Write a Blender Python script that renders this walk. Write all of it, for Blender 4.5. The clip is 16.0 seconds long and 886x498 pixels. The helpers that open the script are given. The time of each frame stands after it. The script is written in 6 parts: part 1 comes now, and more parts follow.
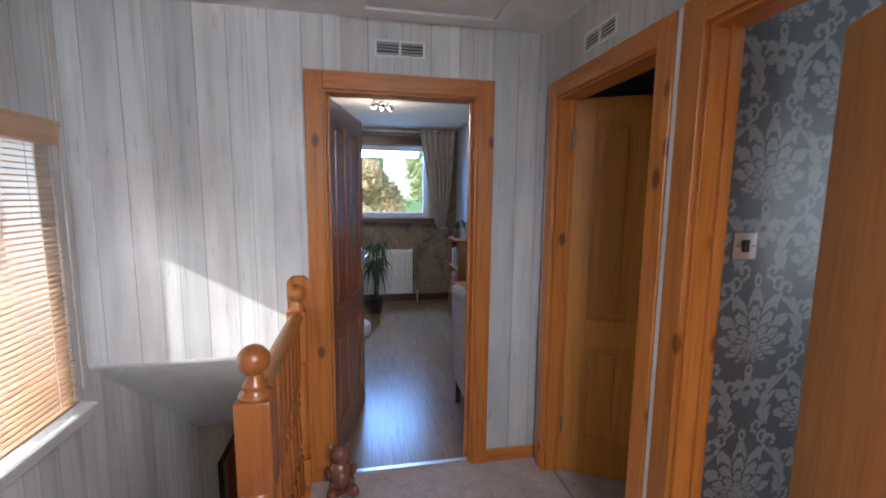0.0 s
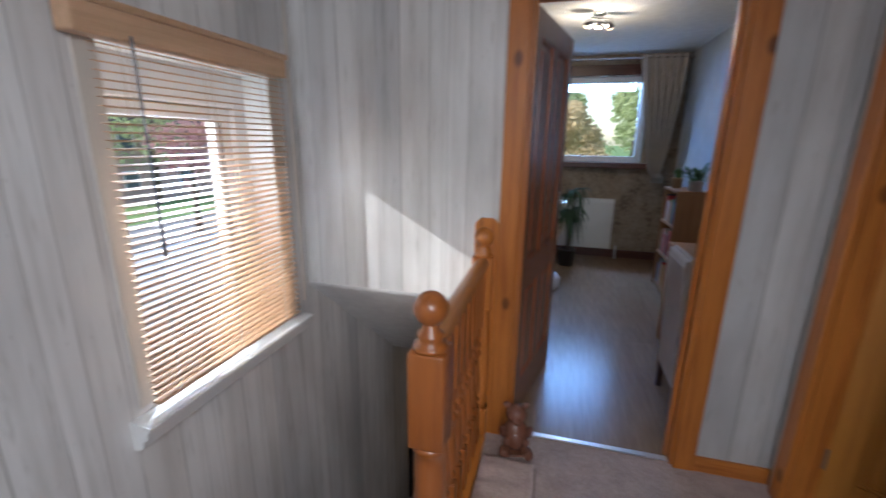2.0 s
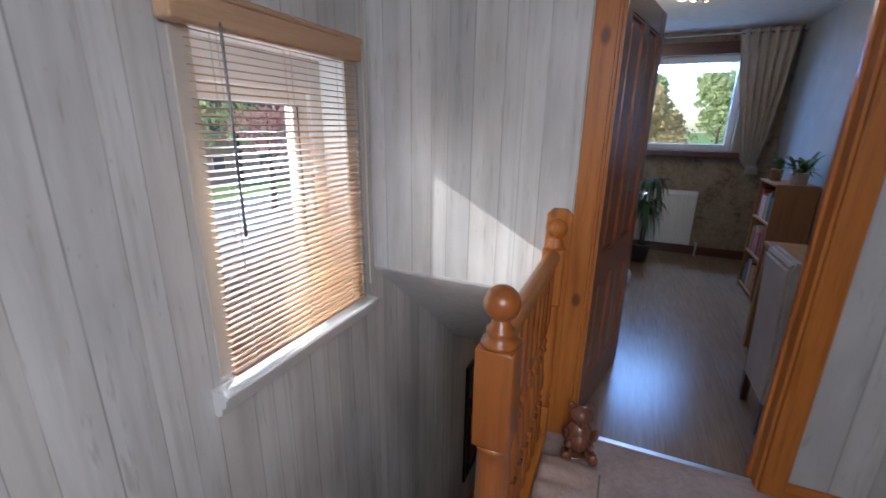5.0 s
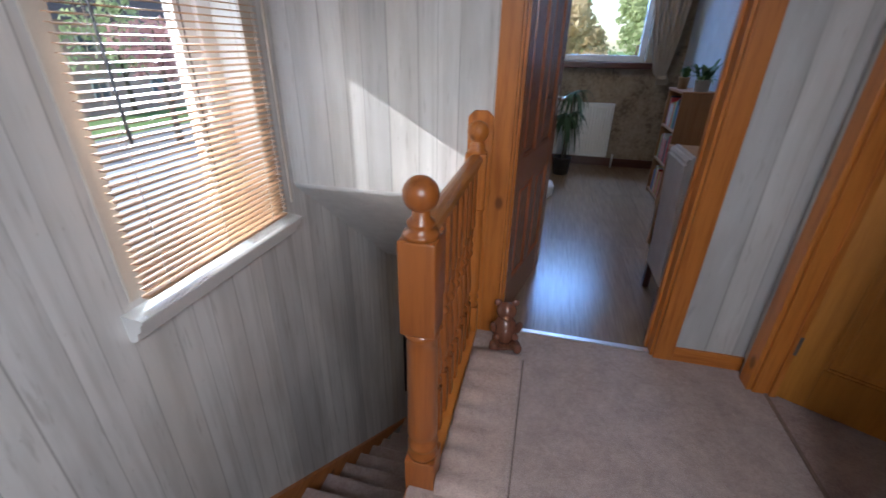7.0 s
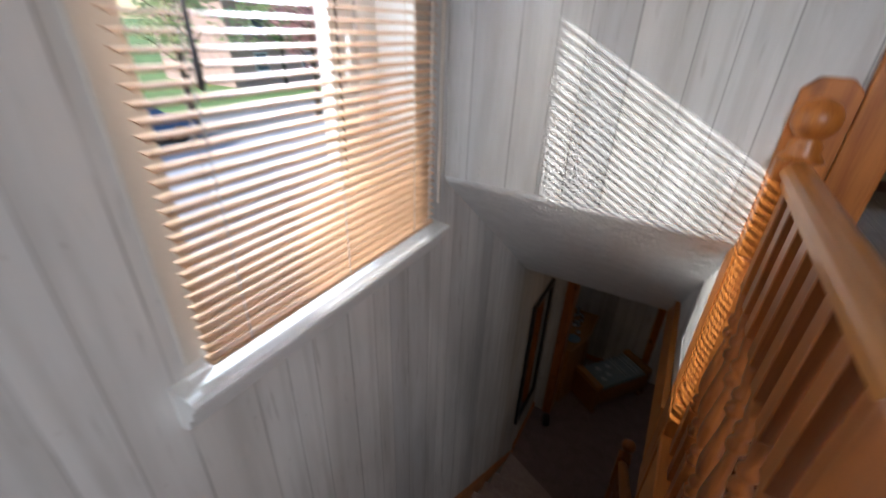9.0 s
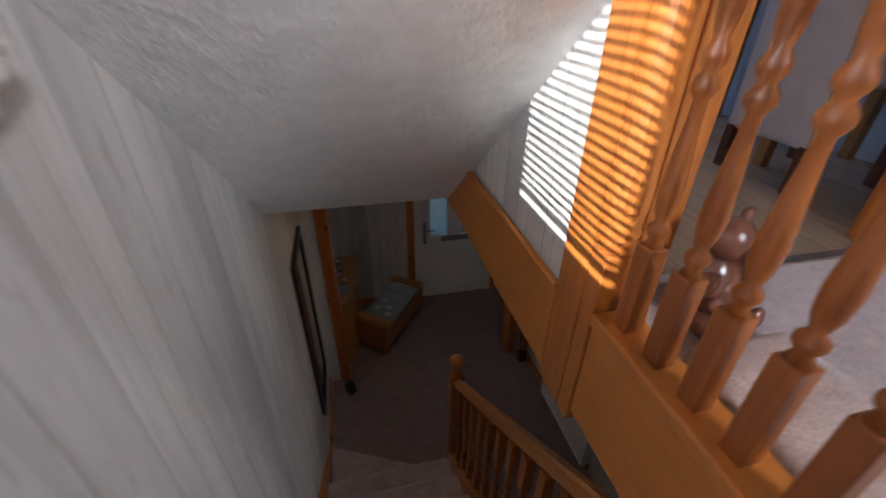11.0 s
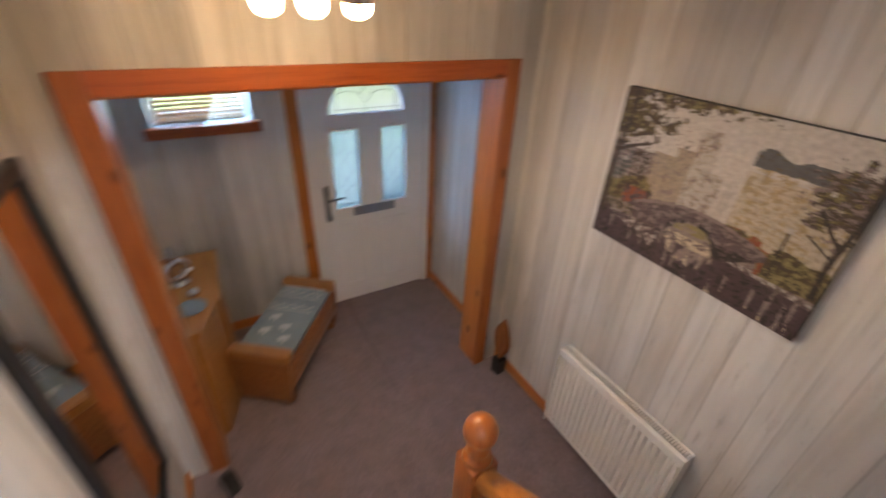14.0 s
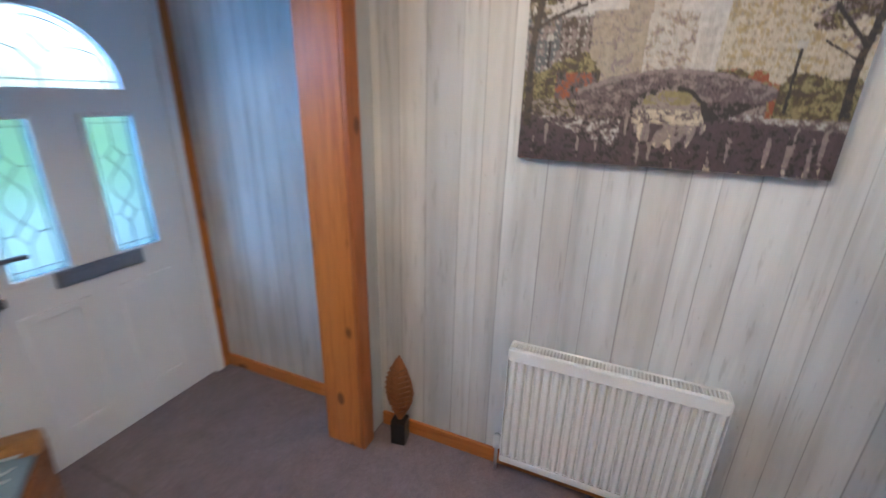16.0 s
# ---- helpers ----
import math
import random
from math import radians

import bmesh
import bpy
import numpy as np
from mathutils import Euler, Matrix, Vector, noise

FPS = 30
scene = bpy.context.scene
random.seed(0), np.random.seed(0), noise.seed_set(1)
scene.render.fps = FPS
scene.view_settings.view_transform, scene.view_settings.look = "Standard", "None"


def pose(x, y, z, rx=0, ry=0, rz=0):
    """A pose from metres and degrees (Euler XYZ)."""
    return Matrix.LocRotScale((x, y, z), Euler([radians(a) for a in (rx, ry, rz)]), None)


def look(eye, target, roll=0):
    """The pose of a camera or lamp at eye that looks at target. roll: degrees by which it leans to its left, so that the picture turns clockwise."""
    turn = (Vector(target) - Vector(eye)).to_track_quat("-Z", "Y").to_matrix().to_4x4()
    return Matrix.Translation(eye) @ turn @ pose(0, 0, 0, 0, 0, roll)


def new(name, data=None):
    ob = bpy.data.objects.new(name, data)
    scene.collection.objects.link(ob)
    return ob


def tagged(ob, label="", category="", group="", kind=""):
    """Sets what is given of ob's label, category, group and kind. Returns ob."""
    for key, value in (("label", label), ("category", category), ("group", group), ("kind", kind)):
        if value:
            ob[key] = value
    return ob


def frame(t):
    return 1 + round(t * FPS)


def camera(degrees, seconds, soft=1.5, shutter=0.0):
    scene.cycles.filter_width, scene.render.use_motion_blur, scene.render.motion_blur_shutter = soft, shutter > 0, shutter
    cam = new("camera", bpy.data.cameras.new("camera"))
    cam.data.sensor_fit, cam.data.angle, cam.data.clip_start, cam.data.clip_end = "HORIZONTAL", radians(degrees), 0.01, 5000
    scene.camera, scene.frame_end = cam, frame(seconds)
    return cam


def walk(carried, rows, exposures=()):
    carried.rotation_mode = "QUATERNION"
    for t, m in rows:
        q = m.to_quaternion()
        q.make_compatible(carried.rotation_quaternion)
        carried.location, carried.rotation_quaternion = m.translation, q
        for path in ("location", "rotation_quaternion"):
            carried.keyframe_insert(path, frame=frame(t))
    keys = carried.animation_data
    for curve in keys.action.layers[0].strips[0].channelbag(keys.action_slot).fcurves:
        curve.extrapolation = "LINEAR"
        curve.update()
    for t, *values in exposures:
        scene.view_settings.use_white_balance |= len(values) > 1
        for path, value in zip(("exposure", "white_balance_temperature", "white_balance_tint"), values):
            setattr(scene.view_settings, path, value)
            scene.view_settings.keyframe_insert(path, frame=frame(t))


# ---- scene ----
cam = camera(93.6, 16.0, shutter=0.7)
PATH = [
    (0, (1.252, -2.123, 1.498), (1.636, -0.176, 1.249), 0.6),
    (0.5, (1.244, -2.073, 1.457), (1.54, -0.126, 1.105), 0.8),
    (1, (1.272, -2.001, 1.421), (1.345, -0.05, 0.985), 0.7),
    (1.5, (1.287, -1.907, 1.412), (1.089, 0.024, 0.934), 0.9),
    (2, (1.221, -1.834, 1.44), (0.727, 0.036, 0.933), 0.8),
    (2.5, (1.154, -1.801, 1.438), (0.45, -0.002, 0.922), 1.0),
    (3, (1.146, -1.787, 1.44), (0.299, -0.052, 0.919), 1.0),
    (3.2, (1.146, -1.786, 1.442), (0.263, -0.068, 0.92), 1.1),
    (5.3, (1.188, -1.796, 1.43), (0.502, -0.016, 0.831), 0.9),
    (5.5, (1.199, -1.79, 1.416), (0.589, 0.004, 0.777), 0.9),
    (6, (1.238, -1.795, 1.374), (0.78, 0.006, 0.635), 0.7),
    (6.5, (1.248, -1.802, 1.349), (0.866, -0.021, 0.521), 0.8),
    (7, (1.219, -1.802, 1.347), (0.799, -0.057, 0.466), 1.0),
    (7.5, (1.142, -1.762, 1.356), (0.543, -0.073, 0.467), 1.1),
    (8, (0.976, -1.608, 1.341), (0.142, -0.017, 0.462), 1.5),
    (8.5, (0.836, -1.369, 1.317), (-0.194, 0.099, 0.43), 1.8),
    (9, (0.695, -1.237, 1.173), (-0.164, 0.303, 0.229), 2.1),
    (9.5, (0.594, -1.089, 1.056), (0.02, 0.521, 0.017), -0.4),
    (11.8, (0.304, -0.342, 0.341), (0.913, 1.237, -0.726), 2.3),
    (12, (0.282, -0.24, 0.271), (0.882, 1.318, -0.83), 2.8),
    (12.5, (0.325, 0.006, 0.014), (0.805, 1.512, -1.211), 3.2),
    (13, (0.349, 0.213, -0.166), (0.584, 1.643, -1.544), 3.5),
    (13.5, (0.424, 0.37, -0.258), (0.755, 1.885, -1.521), 3.5),
    (14, (0.483, 0.558, -0.389), (1.362, 2.025, -1.427), 2.9),
    (14.5, (0.489, 0.757, -0.544), (1.726, 2.062, -1.42), 2.0),
    (15, (0.477, 0.946, -0.73), (1.897, 2.13, -1.493), 1.6),
    (15.5, (0.476, 1.144, -0.906), (2.027, 2.174, -1.638), 1.4),
    (16, (0.56, 1.374, -1.104), (2.295, 2.095, -1.791), 1.4),
]
EXPOSURES = [(0, 1.4, 5850, 10), (1.5, 1.1, 5850, 10), (2.5, 0.94, 5900, 10), (5.5, 0.92, 5850, 11), (7.5, 1.12, 5900, 10), (8.5, 0.9, 6000, 10), (9.5, 0.9, 6050, 10), (11.8, 2.8, 5900, 12), (12.0, 3.0, 5900, 12), (12.5, 3.35, 5900, 12), (13.0, 3.87, 5900, 11), (13.5, 4.28, 6050, 11), (14.0, 4.55, 6350, 12), (14.5, 4.75, 5400, 7), (15.0, 4.9, 4700, 3), (15.5, 4.98, 4450, 3), (16, 4.98, 5000, 2)]
walk(cam, [(t, look(eye, target, roll)) for t, eye, target, roll in PATH], EXPOSURES)

# ---- world, sun and lamps ----
SUN = Vector((1.37, 1.0, -0.785)).normalized()
SUN_UP = math.asin(-SUN.z)
SUN_ROT = math.atan2(-SUN.x, -SUN.y)
world = bpy.data.worlds.new("sky")
scene.world = world
world.use_nodes = True
wn, wl = world.node_tree.nodes, world.node_tree.links
sky = wn.new("ShaderNodeTexSky")
sky.sky_type, sky.sun_disc = "NISHITA", False
sky.sun_elevation, sky.sun_rotation = SUN_UP, SUN_ROT
wl.new(sky.outputs[0], wn["Background"].inputs[0])
wn["Background"].inputs[1].default_value = 0.15


def lamp(name, kind, m, power, colour=(1, 1, 1), size=0.1, size_y=None, angle=None):
    data = bpy.data.lights.new(name, kind)
    data.energy, data.color = power, colour
    if kind == "AREA":
        data.shape, data.size, data.size_y = "RECTANGLE", size, size_y or size
    elif kind == "SUN":
        data.angle = angle
    else:
        data.shadow_soft_size = size
    ob = new(name, data)
    ob.matrix_world = m
    return ob


lamp("sun", "SUN", look((0, 0, 0), SUN), 3.6, (1.0, 0.95, 0.88), angle=radians(0.5))
# area lamps outside the windows and front door, standing in for daylight
# small extra lamp out of view beside the window head, brightening the landing
lamp("stair_window_fill", "AREA", look((-0.34, -0.20, 1.62), (0.75, -0.75, 0.45)), 34, (0.80, 0.90, 1.0), 0.26, 0.12)
lamp("office_window_light", "AREA", look((1.55, 4.12, 2.16), (1.55, 2.0, 0.7)), 14, (0.25, 0.50, 1.0), 1.1, 0.22)
lamp("front_door_light", "AREA", look((0.95, 3.95, -1.2), (2.0, 2.9, -1.6)), 2.8, (0.25, 0.56, 1.0), 1.3, 1.1)
lamp("hall_window_light", "AREA", look((0.5, 3.85, -0.75), (0.6, 2.6, -1.6)), 0.10, (0.6, 0.8, 1.0), 0.6, 0.5)
# unseen fill lamp added inside the bedroom, whose walls have no window
lamp("bedroom_fill", "AREA", look((4.3, -2.2, 1.4), (2.4, -1.4, 1.2)), 10, (0.90, 0.95, 1.0), 1.2, 1.0)
# added fill lamp before the closed back wall, aimed down into the stairwell
back = lamp("landing_fill", "AREA", look((1.66, -3.06, 1.80), (0.06, -0.40, -0.30)), 17, (0.96, 0.97, 1.0), 0.6, 0.9)
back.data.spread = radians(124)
# lit ceiling spots
lamp("office_spot_light", "POINT", pose(1.45, 2.0, 2.24), 5.5, (1.0, 0.82, 0.60), 0.05)
for bx, by in ((0.676, 1.73), (0.775, 1.70), (0.874, 1.67)):
    spot = lamp("hall_spot_light", "SPOT", look((bx, by, -0.50), (bx + 0.75, by - 0.55, -2.6)), 0.46, (1.0, 0.72, 0.46), 0.045)
    spot.data.spot_size, spot.data.spot_blend = radians(158), 0.9


# ---- materials ----
def mat(name):
    m = bpy.data.materials.new(name)
    m.use_nodes = True
    return m, m.node_tree.nodes, m.node_tree.links, m.node_tree.nodes["Principled BSDF"]


def maths(n, l, op, a, b=None):
    k = n.new("ShaderNodeMath")
    k.operation = op
    for i, v in enumerate((a, b)):
        if v is None:
            continue
        if isinstance(v, (int, float)):
            k.inputs[i].default_value = v
        else:
            l.new(v, k.inputs[i])
    return k.outputs[0]


def ramp(n, l, fac, stops):
    r = n.new("ShaderNodeValToRGB")
    while len(r.color_ramp.elements) < len(stops):
        r.color_ramp.elements.new(0.5)
    for e, (p, c) in zip(r.color_ramp.elements, stops):
        e.position, e.color = p, (*c, 1)
    l.new(fac, r.inputs[0])
    return r.outputs[0]


def texture(n, l, vec, scale, detail=4, rough=0.55, stretch=(1, 1, 1)):
    mp = n.new("ShaderNodeMapping")
    mp.inputs["Scale"].default_value = stretch
    l.new(vec, mp.inputs["Vector"])
    t = n.new("ShaderNodeTexNoise")
    t.inputs["Scale"].default_value, t.inputs["Detail"].default_value, t.inputs["Roughness"].default_value = scale, detail, rough
    l.new(mp.outputs[0], t.inputs["Vector"])
    return t.outputs["Fac"]


def mix(n, l, mode, fac, a, b):
    k = n.new("ShaderNodeMix")
    k.data_type, k.blend_type = "RGBA", mode
    for sock, v in ((k.inputs[0], fac), (k.inputs[6], a), (k.inputs[7], b)):
        if isinstance(v, (int, float)):
            sock.default_value = v
        elif isinstance(v, tuple):
            sock.default_value = (*v, 1)
        else:
            l.new(v, sock)
    return k.outputs[2]


def bump(n, l, bsdf, height, strength=0.3, distance=0.005):
    b = n.new("ShaderNodeBump")
    b.inputs["Strength"].default_value, b.inputs["Distance"].default_value = strength, distance
    l.new(height, b.inputs["Height"])
    l.new(b.outputs[0], bsdf.inputs["Normal"])


def place(n, l, kind="Object"):
    return n.new("ShaderNodeTexCoord").outputs[kind] if kind != "World" else n.new("ShaderNodeNewGeometry").outputs["Position"]


def plain(name, colour, rough=0.5, metal=0.0, var=0.12, scale=6.0, relief=0.15, fine=120.0, kind="World"):
    """A surface with soft large-scale variation and fine grain."""
    m, n, l, b = mat(name)
    p = place(n, l, kind)
    a = texture(n, l, p, scale, 3)
    g = texture(n, l, p, fine, 2)
    s = maths(n, l, "ADD", maths(n, l, "MULTIPLY", a, 0.6), maths(n, l, "MULTIPLY", g, 0.4))
    lo, hi = tuple(c * (1 - var) for c in colour), tuple(min(1, c * (1 + var)) for c in colour)
    l.new(ramp(n, l, s, [(0.3, lo), (0.7, hi)]), b.inputs["Base Color"])
    b.inputs["Roughness"].default_value, b.inputs["Metallic"].default_value = rough, metal
    if relief:
        bump(n, l, b, g, relief, 0.002)
    return m


def wood(name, light, dark, grain_axis=2, rough=0.38, knots=True, coat=0.2, scale=1.0):
    """Varnished timber with long grain, knots and a tone for each piece."""
    m, n, l, b = mat(name)
    p = place(n, l, "World")
    st = [14.0 * scale] * 3
    st[grain_axis] = 0.9 * scale
    g = texture(n, l, p, 3.0, 6, 0.6, tuple(st))
    fine = [60.0] * 3
    fine[grain_axis] = 2.5
    f2 = texture(n, l, p, 4.0, 3, 0.5, tuple(fine))
    s = maths(n, l, "ADD", maths(n, l, "MULTIPLY", g, 0.72), maths(n, l, "MULTIPLY", f2, 0.28))
    col = ramp(n, l, s, [(0.30, dark), (0.52, light), (0.72, tuple(c * 1.12 for c in light))])
    if knots:
        mp = n.new("ShaderNodeMapping")
        k3 = [7.5] * 3
        k3[grain_axis] = 4.2
        mp.inputs["Scale"].default_value = k3
        l.new(p, mp.inputs["Vector"])
        v = n.new("ShaderNodeTexVoronoi")
        v.inputs["Scale"].default_value = 1.0
        l.new(mp.outputs[0], v.inputs["Vector"])
        kfac = ramp(n, l, v.outputs["Distance"], [(0.10, (1, 1, 1)), (0.18, (0, 0, 0))])
        col = mix(n, l, "MIX", maths(n, l, "MULTIPLY", kfac, 0.85), col, tuple(c * 0.35 for c in dark))
    oi = n.new("ShaderNodeObjectInfo")
    tone = ramp(n, l, oi.outputs["Random"], [(0.0, (0.86, 0.85, 0.84)), (1.0, (1.08, 1.08, 1.08))])
    l.new(mix(n, l, "MULTIPLY", 1.0, col, tone), b.inputs["Base Color"])
    b.inputs["Roughness"].default_value = rough
    b.inputs["Coat Weight"].default_value, b.inputs["Coat Roughness"].default_value = coat, 0.25
    bump(n, l, b, s, 0.12, 0.002)
    return m


def plank_paper(name, axis):
    """Wallpaper printed with pale whitewashed planks; axis: the horizontal axis along the wall."""
    m, n, l, b = mat(name)
    p = place(n, l, "World")
    sep = n.new("ShaderNodeSeparateXYZ")
    l.new(p, sep.inputs[0])
    u = sep.outputs[axis]
    wob = texture(n, l, p, 1.6, 2)
    u = maths(n, l, "ADD", u, maths(n, l, "MULTIPLY", wob, 0.004))
    u = maths(n, l, "ADD", u, maths(n, l, "MULTIPLY", maths(n, l, "SINE", maths(n, l, "MULTIPLY", u, 17.0)), 0.021))
    s = maths(n, l, "DIVIDE", u, 0.108)
    cell = maths(n, l, "FLOOR", s)
    fr = maths(n, l, "FRACT", s)
    wn_ = n.new("ShaderNodeTexWhiteNoise")
    wn_.noise_dimensions = "1D"
    l.new(cell, wn_.inputs["W"])
    # grain: long along z, shifted from plank to plank
    comb = n.new("ShaderNodeCombineXYZ")
    l.new(maths(n, l, "ADD", maths(n, l, "MULTIPLY", u, 15.0), maths(n, l, "MULTIPLY", cell, 7.3)), comb.inputs[0])
    l.new(maths(n, l, "MULTIPLY", wn_.outputs["Value"], 40.0), comb.inputs[1])
    l.new(maths(n, l, "ADD", maths(n, l, "MULTIPLY", sep.outputs[2], 1.3), maths(n, l, "MULTIPLY", wn_.outputs["Value"], 30.0)), comb.inputs[2])
    g = texture(n, l, comb.outputs[0], 1.0, 7, 0.62)
    streak = n.new("ShaderNodeTexWave")
    streak.wave_type, streak.bands_direction = "BANDS", "X"
    streak.inputs["Scale"].default_value, streak.inputs["Distortion"].default_value = 0.22, 14.0
    streak.inputs["Detail"].default_value, streak.inputs["Detail Scale"].default_value = 3.0, 0.6
    l.new(comb.outputs[0], streak.inputs["Vector"])
    patches = texture(n, l, p, 2.4, 3, 0.5, (1, 1, 0.45))
    base = ramp(n, l, wn_.outputs["Value"], [(0.0, (0.52, 0.518, 0.515)), (0.2, (0.68, 0.672, 0.66)), (0.4, (0.585, 0.562, 0.532)), (0.6, (0.72, 0.712, 0.70)), (0.8, (0.60, 0.594, 0.582)), (1.0, (0.75, 0.74, 0.722))])
    col = mix(n, l, "MULTIPLY", 0.62, base, ramp(n, l, g, [(0.30, (0.74, 0.73, 0.71)), (0.5, (0.98, 0.98, 0.98)), (0.7, (1.08, 1.08, 1.08))]))
    col = mix(n, l, "MULTIPLY", 0.22, col, ramp(n, l, streak.outputs["Fac"], [(0.0, (0.62, 0.60, 0.57)), (0.25, (1, 1, 1)), (1.0, (1.05, 1.05, 1.05))]))
    col = mix(n, l, "MULTIPLY", 0.85, col, ramp(n, l, patches, [(0.35, (0.78, 0.77, 0.755)), (0.6, (1.06, 1.06, 1.05))]))
    flk = texture(n, l, comb.outputs[0], 2.6, 3, 0.6, (1.3, 1.0, 1.5))
    col = mix(n, l, "MULTIPLY", 0.45, col, ramp(n, l, flk, [(0.29, (0.55, 0.53, 0.50)), (0.40, (1, 1, 1)), (0.62, (1, 1, 1)), (0.72, (1.14, 1.14, 1.13))]))
    # small knots
    vo = n.new("ShaderNodeTexVoronoi")
    mp = n.new("ShaderNodeMapping")
    mp.inputs["Scale"].default_value = (5.0, 5.0, 2.2)
    l.new(p, mp.inputs["Vector"])
    l.new(mp.outputs[0], vo.inputs["Vector"])
    kf = ramp(n, l, vo.outputs["Distance"], [(0.03, (1, 1, 1)), (0.09, (0, 0, 0))])
    col = mix(n, l, "MIX", maths(n, l, "MULTIPLY", kf, 0.35), col, (0.30, 0.27, 0.24))
    edge = maths(n, l, "MINIMUM", fr, maths(n, l, "SUBTRACT", 1.0, fr))
    brk = texture(n, l, p, 9.0, 2, 0.5, (1, 1, 0.3))
    line = maths(n, l, "MULTIPLY", ramp(n, l, edge, [(0.006, (1, 1, 1)), (0.024, (0, 0, 0))]), ramp(n, l, brk, [(0.36, (0.30, 0.30, 0.30)), (0.48, (1, 1, 1))]))
    col = mix(n, l, "MIX", maths(n, l, "MULTIPLY", line, 0.70), col, (0.21, 0.20, 0.185))
    l.new(col, b.inputs["Base Color"])
    b.inputs["Roughness"].default_value = 0.55
    bump(n, l, b, g, 0.08, 0.002)
    return m


def carpet(name, colour, light):
    m, n, l, b = mat(name)
    p = place(n, l, "World")
    f1 = texture(n, l, p, 210, 3, 0.7)
    f2 = texture(n, l, p, 9, 4, 0.6)
    f3 = texture(n, l, p, 46, 3, 0.6)
    s = maths(n, l, "ADD", maths(n, l, "MULTIPLY", f1, 0.5), maths(n, l, "ADD", maths(n, l, "MULTIPLY", f2, 0.28), maths(n, l, "MULTIPLY", f3, 0.22)))
    l.new(ramp(n, l, s, [(0.38, colour), (0.61, light)]), b.inputs["Base Color"])
    b.inputs["Roughness"].default_value = 1.0
    b.inputs["Sheen Weight"].default_value = 0.25
    bump(n, l, b, maths(n, l, "ADD", f1, maths(n, l, "MULTIPLY", f3, 0.7)), 0.7, 0.006)
    return m


